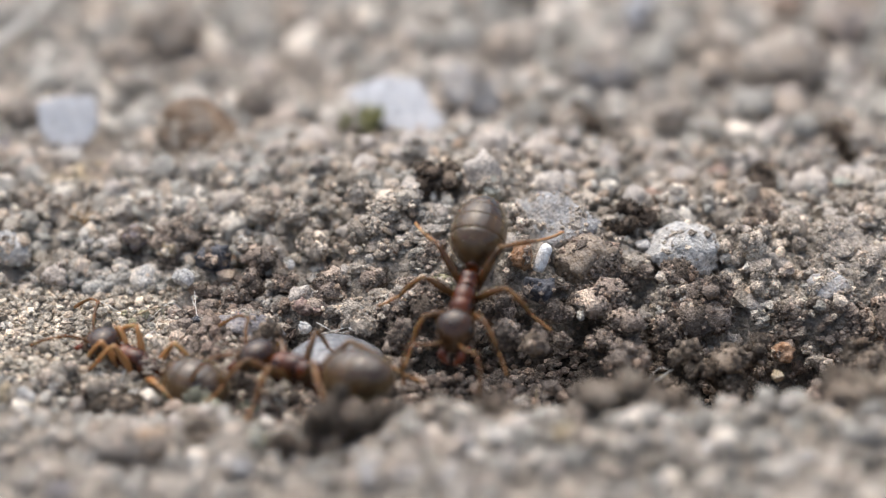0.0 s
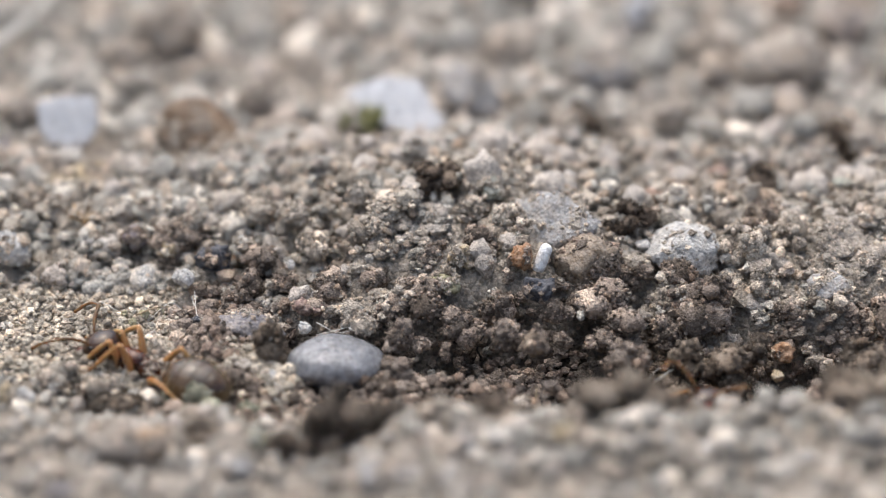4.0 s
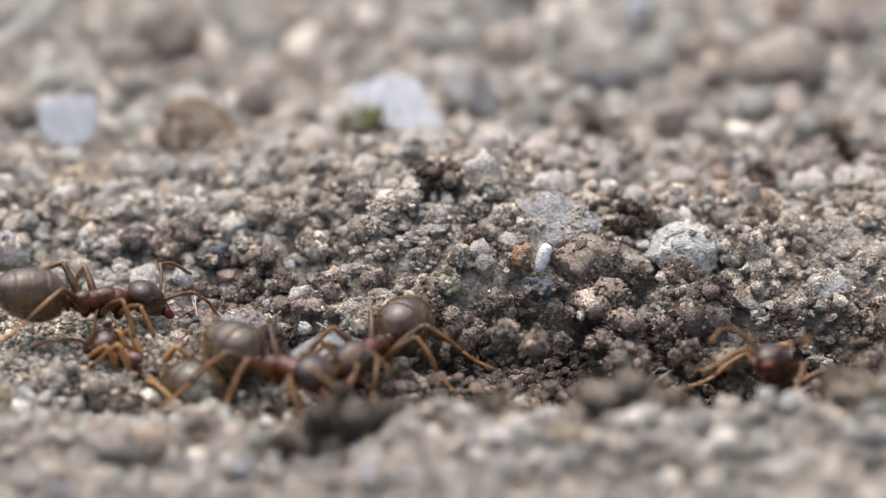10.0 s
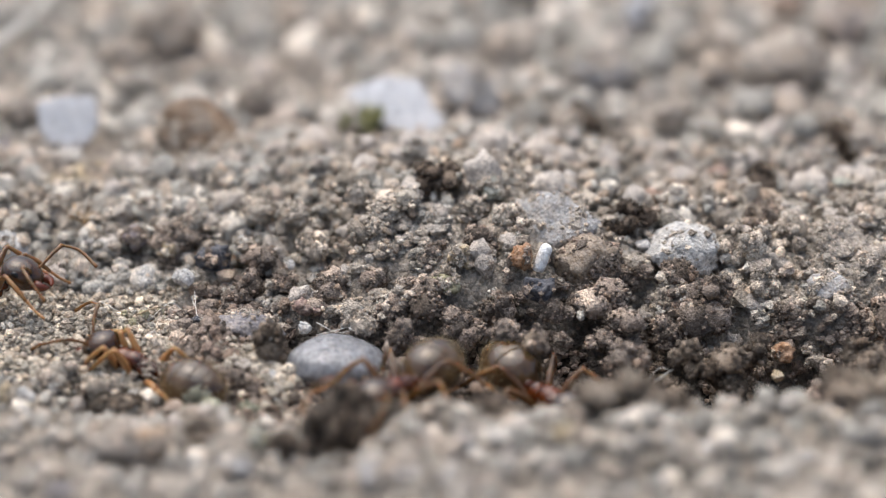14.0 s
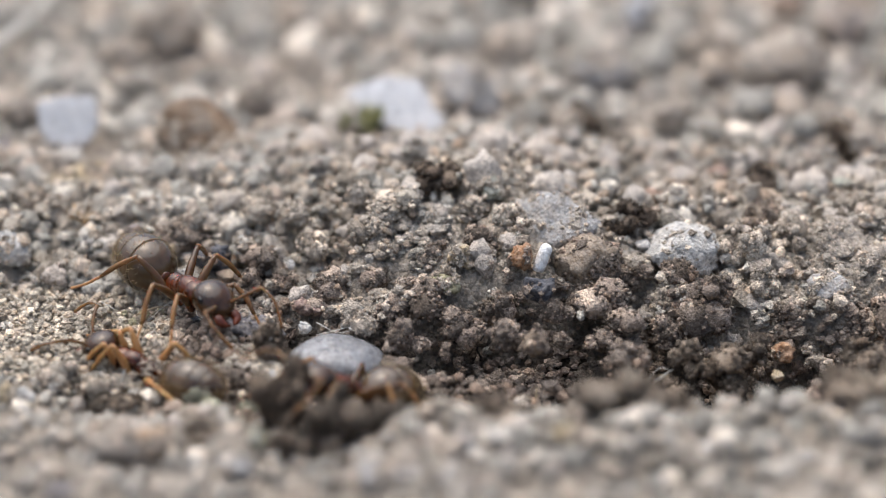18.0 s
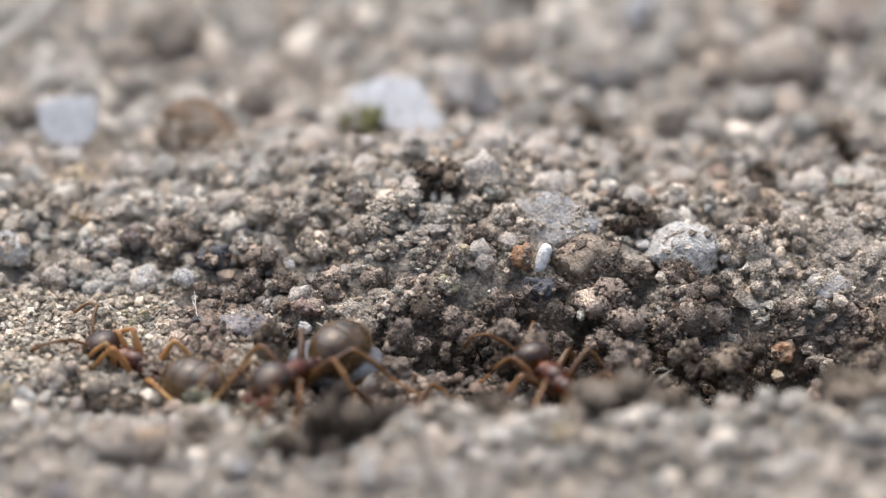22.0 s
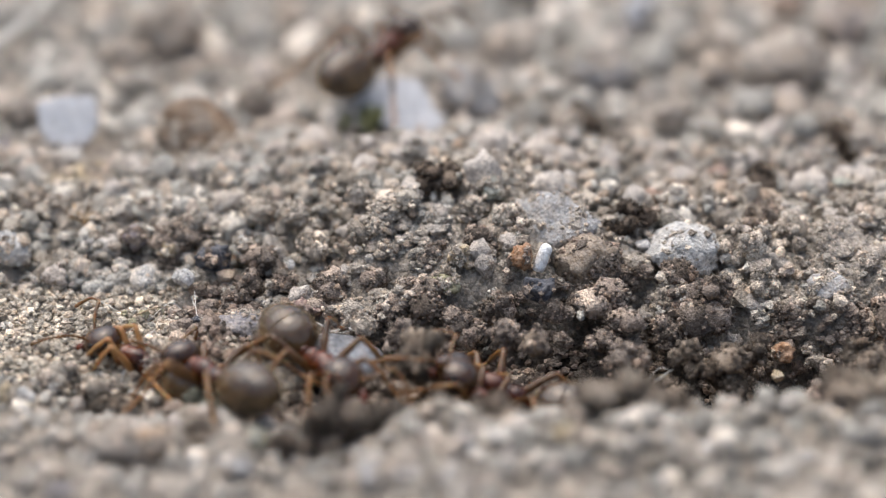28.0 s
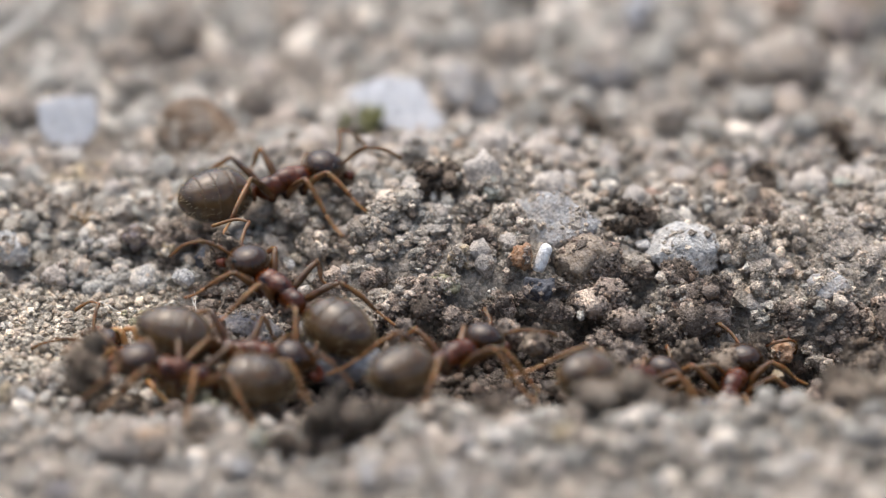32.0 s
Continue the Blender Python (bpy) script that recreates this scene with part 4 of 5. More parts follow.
clod(-7.34, 4.89, 0.25, (0.55, 0.50, 0.47), "dry", 52)
# dark clod set into a far pit to stand for the shade in it
clod(9.85, 4.7, 2.68, (0.62, 0.55, 0.55), "dark", 53, "dark clod added as the shade of a gap")
clod(1.54, 0.19, 0.20, (0.52, 0.47, 0.37), "dry", 54)
clod(-1.93, 0.75, 0.24, (0.61, 0.55, 0.45), "dry", 55)
clod(6.11, 0.52, 0.24, (0.60, 0.54, 0.45), "dry", 56)
clod(9.99, -0.82, 0.20, (0.74, 0.67, 0.37), "dry", 57)
clod(3.00, -0.12, 0.20, (0.60, 0.54, 0.37), "dry", 58)
clod(-4.31, -0.14, 0.24, (0.60, 0.54, 0.45), "dry", 59)
clod(-5.17, 1.14, 0.24, (0.61, 0.55, 0.46), "dry", 60)
clod(-7.90, -0.48, 0.24, (0.45, 0.40, 0.45), "dry", 61)
clod(-8.78, -1.15, 0.24, (0.59, 0.53, 0.45), "dry", 62)
# three more dark clods put in for the shade of hollows behind the heap
clod(3.58, 6.75, 1.90, (0.8, 0.6, 0.5), "dark", 63, "dark clod added as the shade of a far hollow")
clod(7.75, 2.3, 2.62, (0.5, 0.45, 0.4), "dark", 65, "dark clod added as the shade of a gap")
clod(7.54, 0.85, 0.19, (0.48, 0.44, 0.36), "dark", 64)

clod(-5.66, -7.14, 0.08, (0.5, 0.4, 0.2), "lichen_soil", 70, "flat greenish crusty soil crumb")
clod(-4.75, -8.71, 0.08, (0.55, 0.44, 0.2), "lichen_soil", 71, "flat greenish crusty soil crumb")
clod(-3.92, -10.51, 0.08, (0.45, 0.36, 0.2), "lichen_soil", 72, "flat greenish crusty soil crumb")
clod(-6.07, -6.59, 0.08, (0.3, 0.24, 0.16), "lichen_soil", 73, "flat greenish crusty soil crumb")
clod(-4.30, -6.84, 0.08, (0.35, 0.28, 0.18), "lichen_soil", 74, "flat greenish crusty soil crumb")
edge = random.Random(21)
for k in range(26):
    # pale crumbs along the edge of the near lip
    cx, cw = -9.5 + 0.78 * k + edge.uniform(-0.3, 0.3), edge.uniform(0.2, 0.42)
    clod(cx, edge.uniform(-11.2, -9.7), 0.25 * cw, (cw, 0.85 * cw, cw * edge.uniform(0.65, 1.0)), edge.choice(("dry", "dry", "lip", "dry")), 150 + k, "blurred crumb on the near lip of the trench")
stone(-6.84, -3.43, 0.16, (0.16, 0.16, 0.16), 0, "lichen", 110, 4)
stone(-7.07, -3.83, 0.16, (0.13, 0.13, 0.13), 0, "lichen", 111, 4)
stone(-6.50, -3.25, 0.16, (0.12, 0.12, 0.12), 0, "lichen", 112, 4)
stone(-7.27, -3.36, 0.16, (0.1, 0.1, 0.1), 0, "lichen", 113, 4)
stone(-6.77, -5.69, 0.16, (0.12, 0.12, 0.12), 0, "lichen", 114, 4)
stone(-5.95, -2.10, 0.16, (0.14, 0.14, 0.14), 0, "lichen", 115, 4)


# ---- small single things ----
def on_ground(x, y, lift=0.0):
    return Vector((x, y, float(height(x, y) + relief(x, y)) + lift))


def fibre(points, radius, material, label, name="plant_fibre"):
    """A thin strand; points are (x, y, height over the ground), in mm."""
    line = bent([on_ground(*p) for p in points], 7)
    base = line[0].copy()
    ob = part(name, tube(bmesh.new(), [p - base for p in line], [radius * (1 - 0.5 * i / len(line)) for i in range(len(line))], 6), material, None)
    ob.location = base * MM
    return tagged(ob, label, "fibre")


pale_fibre = stone_material("pale_fibre", (0.55, 0.52, 0.46), (0.72, 0.7, 0.64), 0.5, 3000, 0.4, 0.3, 0.1)
tan_fibre = stone_material("tan_fibre", (0.3, 0.22, 0.13), (0.45, 0.36, 0.24), 0.6, 3000, 0.3, 0.0, 0.2)
black_fibre = stone_material("black_fibre", (0.02, 0.018, 0.016), (0.05, 0.045, 0.04), 0.5, 3000, 0.3, 0.0, 0.1)
seed_white = stone_material("seed_white", (0.78, 0.78, 0.77), (0.88, 0.88, 0.87), 0.35, 3000, 0.5, 0.4, 0.06)
moss_green = stone_material("moss_green", (0.2, 0.215, 0.075), (0.38, 0.39, 0.17), 0.8, 2000, 0.2, 0.1, 0.4)


def white_seed(x, y):
    bm = bmesh.new()
    tube(bm, [(0, 0, -0.32), (0, 0, -0.29), (0, 0, -0.2), (0.005, 0, 0.1), (0.01, 0, 0.24), (0.02, 0, 0.31), (0.03, 0, 0.35)], [0.09, 0.125, 0.145, 0.15, 0.145, 0.12, 0.06], 12)
    ob = part("white_seed", bm, seed_white, None)
    ob.location = Vector((x, y, float(height(x, y)) + 0.75)) * MM
    ob.rotation_euler = (radians(-12), radians(20), 0)
    return tagged(ob, "small white seed grain stuck upright in the heap", "seed")


def moss_tuft(x, y):
    """A low cushion of little pointed leaves."""
    tuft, r = new("moss_tuft"), random.Random(3)
    tuft.location = on_ground(x, y, 0.05) * MM
    for _ in range(46):
        a, lean = r.uniform(0, math.tau), r.uniform(0.1, 0.55)
        base = Vector((r.gauss(0, 0.18), r.gauss(0, 0.15), 0))
        tip = base + Vector((math.cos(a) * lean, math.sin(a) * lean, r.uniform(0.35, 0.95)))
        part("leaf", tube(bmesh.new(), [base, base.lerp(tip, 0.5) + Vector((0, 0, 0.08)), tip], [0.04, 0.075, 0.01], 5), moss_green, tuft)
    return tagged(tuft, "small green moss tuft among dry crumbs", "moss")


white_seed(2.27, -2.95)
CLEAR.append((2.25, -3.25, 0.3, 0.45))
moss_tuft(-2.09, 5.87)
fibre([(-5.81, -2.56, 0.20), (-5.59, -3.34, 0.22), (-5.20, -4.30, 0.10)], 0.018, pale_fibre, "two fine pale plant hairs on the sand")
fibre([(-5.75, -2.35, 0.15), (-5.59, -3.72, 0.28), (-5.27, -4.42, 0.10)], 0.014, pale_fibre, "fine pale plant hair on the sand")
fibre([(-10.29, -2.03, 0.10), (-9.98, -2.39, 0.15), (-9.68, -2.61, 0.05)], 0.02, pale_fibre, "pale bent plant hair on the sand")
fibre([(-12.04, 9.54, 0.70), (-11.05, 11.46, 1.10), (-10.23, 15.41, 0.90)], 0.17, pale_fibre, "thick pale straw lying across far ground")
fibre([(0.88, -3.35, 0.10), (0.78, -3.92, 0.15), (0.92, -4.54, 0.05)], 0.03, black_fibre, "short black root in moist soil")
fibre([(-2.88, -3.81, 0.10), (-2.35, -4.46, 0.20), (-1.84, -4.56, 0.10)], 0.012, pale_fibre, "thin pale hair beside the grey pebble")
fibre([(4.22, -3.77, 0.10), (4.34, -4.12, 0.20), (4.21, -4.15, 0.10)], 0.014, pale_fibre, "tiny hooked pale hair in the heap")
fibre([(3.49, -6.05, 0.20), (4.38, -5.87, 0.30), (5.23, -5.15, 0.20)], 0.016, pale_fibre, "thin pale straw in the trench")
fibre([(3.87, -5.99, 0.20), (4.63, -5.75, 0.30), (5.42, -5.18, 0.10)], 0.014, tan_fibre, "thin tan straw in the trench")
fibre([(-7.02, -3.55, 0.20), (-6.51, -3.39, 0.30), (-6.01, -2.78, 0.10)], 0.02, tan_fibre, "tan rootlet beside the sunken ant")
fibre([(1.29, -4.41, 0.10), (1.35, -4.91, 0.20), (1.27, -5.13, 0.10)], 0.012, pale_fibre, "tiny pale hair in moist soil")
fibre([(2.10, -5.90, 0.30), (2.07, -6.16, 0.30), (2.22, -6.29, 0.10)], 0.03, tan_fibre, "short tan root end in the trench")
fibre([(-3.83, -6.05, 0.20), (-3.63, -6.40, 0.30), (-3.46, -6.54, 0.10)], 0.016, pale_fibre, "fine pale hair in the trench")
fibre([(-7.89, -2.66, 0.1), (-7.49, -3.28, 0.3)], 0.014, pale_fibre, "fine pale plant hair on the sand")
fibre([(-6.74, -3.52, 0.1), (-6.27, -3.19, 0.3), (-5.99, -3.06, 0.2)], 0.016, pale_fibre, "pale hair lying on crumbs")
fibre([(-7.07, -2.88, 0.1), (-7.06, -3.66, 0.3)], 0.012, pale_fibre, "fine pale plant hair on the sand")
fibre([(-7.26, -6.47, 0.1), (-7.05, -5.85, 0.3), (-6.94, -5.53, 0.2)], 0.016, pale_fibre, "pale rootlet beside the sunken ant")
fibre([(-7.28, -4.85, 0.1), (-7.19, -5.70, 0.3)], 0.02, pale_fibre, "pale rootlet beside the sunken ant")
fibre([(-2.88, -4.01, 0.1), (-2.35, -4.41, 0.3), (-1.84, -4.62, 0.2)], 0.012, pale_fibre, "thin pale hair above the grey pebble")
fibre([(5.16, -5.22, 0.1), (4.83, -5.54, 0.3), (4.44, -5.83, 0.2)], 0.012, pale_fibre, "thin pale straw in the trench")
fibre([(5.30, -5.01, 0.1), (4.89, -5.65, 0.3), (4.50, -5.86, 0.2)], 0.01, pale_fibre, "thin pale straw in the trench")
fibre([(3.09, -9.61, 0.1), (3.74, -5.99, 0.3), (4.25, -5.85, 0.2)], 0.012, pale_fibre, "thin pale straw in the trench")
fibre([(-3.82, -6.43, 0.1), (-3.61, -6.89, 0.3), (-3.47, -7.29, 0.2)], 0.014, pale_fibre, "fine pale hair in the trench")


# ---- loose crumbs and grains between and around all that ----
def scatter(name, label, material, shapes, x, y, size, rng, sink=0.35, squash=0.85, smooth=False, apart=None, tight=1.0, proud=False):
    """Many crumbs, each lying in the ground and beside the stones, joined into one loose mass."""
    free = np.ones(len(x), bool)
    for cx, cy, rx, ry in CLEAR:
        free &= ((x - cx) / (0.8 * rx + 0.3 * tight * size)) ** 2 + ((y - cy + tight * (0.2 * ry + 0.2 * size)) / (0.9 * ry + 0.38 * tight * size)) ** 2 > 1
    x, y, size = x[free], y[free], size[free]
    z = height(x, y) + (0.4 * relief(x, y) if proud else relief(x, y) - gaps(x, y)) + size * (0.5 - sink)
    rot, kinds = turns(rng, len(x)), rng.integers(0, len(shapes), len(x))
    if apart:
        # the largest lie there as things of their own
        one, says, category, group, least, most = apart
        large = np.nonzero((size > least) & ((one != "pebble") | (kinds > 6)) & (np.abs(x) < 11.5) & (y > -11) & (y < 10))[0][:most]
        shared = {}
        for k in large:
            v, t = shapes[kinds[k]]
            if kinds[k] not in shared:
                shared[kinds[k]] = quick_mesh(one, v * 0.5, t, material, smooth or len(t) == 320)
            ob = new(one, shared[kinds[k]])
            ob.matrix_world = Matrix.LocRotScale(Vector((x[k], y[k], z[k])) * MM, Matrix(rot[k].tolist()).to_quaternion(), [float(size[k])] * 3)
            tagged(ob, says, category, group)
        rest = np.ones(len(x), bool)
        rest[large] = False
        x, y, z, size, rot, kinds = x[rest], y[rest], z[rest], size[rest], rot[rest], kinds[rest]
    verts, tris, base = [], [], 0
    for k, (v, t) in enumerate(shapes):
        pick = np.nonzero(kinds == k)[0]
        p = np.einsum("nij,vj->nvi", rot[pick], v) * (size[pick] * 0.5)[:, None, None]
        p[:, :, 2] *= squash
        p += np.stack([x[pick], y[pick], z[pick]], 1)[:, None, :]
        verts.append(p.reshape(-1, 3))
        tris.append((t[None] + (base + np.arange(len(pick)) * len(v))[:, None, None]).reshape(-1, 3))
        base += len(pick) * len(v)
    me = quick_mesh(name, np.concatenate(verts), np.concatenate(tris), material, smooth)
    return tagged(new(name, me), label, "soil", kind="stuff")


rng = np.random.default_rng(5)


def in_view(n, x0=-13.0, x1=13.0, y0=-18.0, y1=19.0):
    return rng.uniform(x0, x1, n), rng.uniform(y0, y1, n)


trench = lambda x, y: (x > -6.2) & (x < 2.0) & (y > -8.2) & (y < -5.1 + 2.2 * (1 - ramp(-6.5, 0.0, x)))
sandy = lambda x, y: (x < -5.4) & (y > -5.8) & (y < -1.7)

# dry crumbs over the level ground
x, y = in_view(6400)
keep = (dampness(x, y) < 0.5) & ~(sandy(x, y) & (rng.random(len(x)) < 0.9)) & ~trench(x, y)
x, y = x[keep], y[keep]
sharp = (y > -6.5) & (y < 4.5)
size = np.clip(rng.lognormal(-0.82, 0.5, len(x)), 0.18, np.where(dampness(x, y) > 0.03, 0.45, np.where(y < -5.6, np.where(x < -1, 0.42, 0.65), 1.3)))
scatter("dry_soil_crumbs", "pale beige dry soil crumbs and grit", dry_soil, [clod_shape(s, 11, 0.24, 1, 7, 12) for s in range(7)] + [(v * 0.8, t) for v, t in (pebble_shape(3, s + 40, 9, 0.3, 0.5) for s in range(6))],
        x[sharp], y[sharp], size[sharp], rng, 0.3, apart=("pebble", "dry beige crumb of stone and soil", "pebble", "stones in the soil", 0.5, 150))
scatter("distant_dry_crumbs", "pale beige dry soil crumbs and grit", dry_soil, [crumb_shape(2, s, 16, 0.42) for s in range(10)] + [pebble_shape(2, s + 60, 9, 0.25, 0.42) for s in range(3)],
        x[~sharp], y[~sharp], size[~sharp] * np.where(y[~sharp] > 0, 1.02, 1.0), rng, 0.36, smooth=True)
# thicker gravel where the heap runs out into the dry ground
x, y = in_view(1200, -12.5, -3.4, -1.9, 4.5)
keep = rng.random(len(x)) < 1 - 0.8 * ramp(-5.0, -3.4, x)
x, y = x[keep], y[keep]
scatter("dry_gravel_crumbs", "pale beige dry crumbs lying close together", dry_soil, [clod_shape(s + 20, 14, 0.26, 1, 6) for s in range(5)] + [pebble_shape(3, s + 140, 9, 0.3, 0.5) for s in range(6)],
        x, y, np.clip(rng.lognormal(-0.95, 0.4, len(x)), 0.2, 0.85), rng, 0.25, smooth=True)
# clods and crumbs of the heap: moist below, drying towards the crest
def heap_crumbs(n, lo, hi, mean, spread_by, grains, fine, sink, tag, lobes, level, grit, outer=False):
    x, y = in_view(n, -11.0, 12.5, -11.0, 2.6)
    d = dampness(x, y)
    keep = (d > 0.05) & (y > -7.9) & ((x > -6.2) | (y > -5.4))
    x, y, d = x[keep], y[keep], d[keep]
    size = np.clip(rng.lognormal(mean, spread_by, len(x)), lo, hi)
    # the shaded hollows under the heap stay open
    hollow = (size > 0.4) & (((x > 4.4) & (x < 9.8) & (y > -5.7) & (y < -4.2)) | ((x > 0.8) & (x < 3.6) & (y > -7.9) & (y < -5.6)))
    bare = trench(x, y) & ((size > 0.35) | (rng.random(len(x)) < 0.8))
    keep = ~hollow & ~bare
    x, y, d, size = x[keep], y[keep], d[keep], size[keep]
    if outer:
        # the outer clods lie side by side, with deep gaps between them
        took = [(cx, cy, 0.8 * cr) for cx, cy, cr in PLACED]
        keep = np.zeros(len(x), bool)
        for k in range(len(x)):
            r = 0.39 * size[k]
            if all((x[k] - cx) ** 2 + (0.8 * (y[k] - cy)) ** 2 > (r + cr) ** 2 for cx, cy, cr in took):
                keep[k] = True
                took.append((x[k], y[k], r))
        x, y, d, size = x[keep], y[keep], d[keep], size[keep]
    wet = rng.random(len(x)) < d
    dry = ~wet & ((x > -4.2) | (size < 0.5))
    scatter("moist_soil_" + tag, "dark brown moist soil crumbs heaped loosely", damp_soil, [clod_shape(s + 70, grains, fine, level, lobes, grit, 1.15) for s in range(9)], x[wet], y[wet], size[wet], rng, sink, proud=outer,
            apart=("soil_clod", "moist brown crumb of many grains", "soil clod", "clods of soil", 0.8, 150) if outer else None)
    scatter("drying_soil_" + tag, "grey-beige drying soil crumbs on the heap", dry_clod, [clod_shape(s + 90, grains, fine, level, lobes, grit, 1.15) for s in range(9)], x[dry], y[dry], size[dry], rng, sink, proud=outer,
            apart=("soil_clod", "dry grey-beige crumb of many grains", "soil clod", "clods of soil", 0.8, 120) if outer else None)


heap_crumbs(3200, 0.45, 1.5, -0.15, 0.38, 34, 0.14, 0.2, "clods", 11, 2, 260, True)
heap_crumbs(260, 0.4, 1.0, -0.4, 0.3, 24, 0.16, 0.3, "inner_clods", 7, 1, 90)
heap_crumbs(1000, 0.18, 0.55, -1.05, 0.35, 10, 0.26, 0.3, "crumbs", 4, 1, 30)
# small crumbs that fill the gaps on the heap's dry shoulder and in the gravel
x, y = in_view(2600, -12.0, 12.0, -4.5, 5.5)
keep = (dampness(x, y) < 0.6) & ~sandy(x, y)
x, y = x[keep], y[keep]
scatter("dry_crumb_fill", "pale beige dry crumbs and grit between the stones", dry_clod, [clod_shape(s + 200, 9, 0.3, 1, 3) for s in range(6)] + [pebble_shape(1, s + 240, 6, 0.3, 0.5) for s in range(3)],
        x, y, np.clip(rng.lognormal(-1.05, 0.4, len(x)), 0.18, 0.6), rng, 0.12, tight=0.3)
x, y = in_view(700, -7.0, 12.0, -8.2, 0.5)
keep = dampness(x, y) > 0.4
x, y = x[keep], y[keep]
bare = trench(x, y)
x, y = x[~bare], y[~bare]
scatter("moist_crumb_fill", "moist brown crumbs packed between larger clods", damp_soil, [clod_shape(s + 220, 9, 0.3, 1, 3) for s in range(6)],
        x, y, np.clip(rng.lognormal(-1.1, 0.4, len(x)), 0.18, 0.55), rng, 0.12, tight=0.3)
# pale loose sand beside the grey pebble
x, y = rng.normal(-3.75, 0.5, 1500), rng.normal(-5.55, 0.42, 1500)
scatter("loose_sand", "pale coarse sand grains beside the grey pebble", sand_mix, [pebble_shape(1, s + 250, 5, 0.25) for s in range(5)],
        x, y, np.clip(rng.lognormal(-1.85, 0.4, len(x)), 0.07, 0.34), rng, -0.15)
# fine grains everywhere, thickest on the sandy floor
x, y = in_view(4000, -12, 12, -11, 6)
keep = (dampness(x, y) < 0.4) | (rng.random(len(x)) < 0.25)
xs, ys = in_view(5000, -12, -4.6, -6.2, -1.4)
near = (xs < -5.8 + 0.5 * (ys + 2.0) * -1.0) & (dampness(xs, ys) < 0.4)
x, y = np.concatenate([x[keep], xs[near]]), np.concatenate([y[keep], ys[near]])
scatter("sand_grains", "small pale and tan sand grains", sand_mix, [gem()] + [pebble_shape(1, s + 20, 4, 0.25) for s in range(4)],
        x, y, np.clip(rng.lognormal(-2.2, 0.4, len(x)), 0.05, 0.32), rng, 0.1)
x, y = in_view(18000, -7, 12, -8.2, 2.0)
fills = [(rng.normal(px, 0.7 * rx, 130), rng.normal(py, 0.8 * ry, 130)) for px, py, rx, ry, _ in PITS if py < -1.0]
x, y = np.concatenate([x] + [g[0] for g in fills]), np.concatenate([y] + [g[1] for g in fills])
keep = dampness(x, y) > 0.2
x, y = x[keep], y[keep]
scatter("moist_soil_grains", "fine dark grains of moist soil", damp_soil, [pebble_shape(1, s + 30, 4, 0.3) for s in range(5)],
        x, y, np.clip(rng.lognormal(-1.75, 0.4, len(x)), 0.07, 0.42), rng, 0.1, tight=0.0)
# the trodden trench floor, fine and moist
x, y = in_view(9000, -7.0, 3.5, -7.6, -2.6)
keep = (y < -5.3 + 2.6 * (1 - ramp(-7.5, 1.5, x))) & (dampness(x, y) > 0.05)
x, y = x[keep], y[keep]
scatter("trench_floor_grains", "fine brown grains of the trodden trench floor", damp_soil, [gem()] + [pebble_shape(1, s + 50, 4, 0.3) for s in range(3)],
        x, y, np.clip(rng.lognormal(-2.3, 0.4, len(x)), 0.05, 0.26), rng, 0.3, smooth=True)


# ---- what moves ----
def step(t, x, y, z, turn, rise, lean=0):
    """Seconds, place in mm, heading from the x axis, nose up, roll."""
    m = Matrix.Translation((x * MM, y * MM, z * MM)) @ (Matrix.Rotation(radians(turn), 4, "Z") @ Matrix.Rotation(radians(-rise), 4, "Y") @ Matrix.Rotation(radians(lean), 4, "X"))
    return t, m


def gait(ant, rows):
    """Legs in two sets of three that swing by turns as far as the ant walks; still legs where it stands."""
    legs = [o for o in ant.children if o.name.startswith("leg")]
    times, phases, done = [0.0], [0.0], 0.0
    for (t0, m0), (t1, m1) in zip(rows, rows[1:]):
        way = (m1.translation - m0.translation).length / MM
        turned = math.degrees(m0.to_quaternion().rotation_difference(m1.to_quaternion()).angle)
        way = max(way, turned * 0.02)
        if way > 0.15 and t1 - t0 < 2.1:
            n = max(1, round((t1 - t0) / 0.0667))
            for k in range(1, n + 1):
                times.append(t0 + (t1 - t0) * k / n)
                phases.append(done + way * k / n)
            done += way
        else:
            times.append(t1)
            phases.append(done)
    for k, leg in enumerate(legs):
        side, i = LEG_TURNS[k]
        start = math.pi * ((k // 2 + k) % 2)
        root, out = leg.location.copy(), []
        for t, p in zip(times, phases):
            a = p * math.tau / 3.0 + start
            m = Matrix.Translation(root) @ Matrix.Rotation(side * radians(17 * math.sin(a)), 4, "Z") @ Matrix.Rotation(side * radians(9 * max(math.cos(a), 0)), 4, "X")
            out.append((t, m))
        if out[-1][0] < 32.0:
            out.append((32.0, out[-1][1]))
        walk(leg, out)


def struggle(ant):
    """The half-sunk ant hardly moves: its drawn-up legs twitch a little."""
    r = random.Random(8)
    for leg in (o for o in ant.children if o.name.startswith("leg")):
        root, rows = leg.location.copy(), []
        for k in range(0, 17):
            rows.append((k * 2.0, Matrix.Translation(root) @ Euler([radians(r.uniform(-6, 6)) for _ in range(3)]).to_matrix().to_4x4()))
        walk(leg, rows)


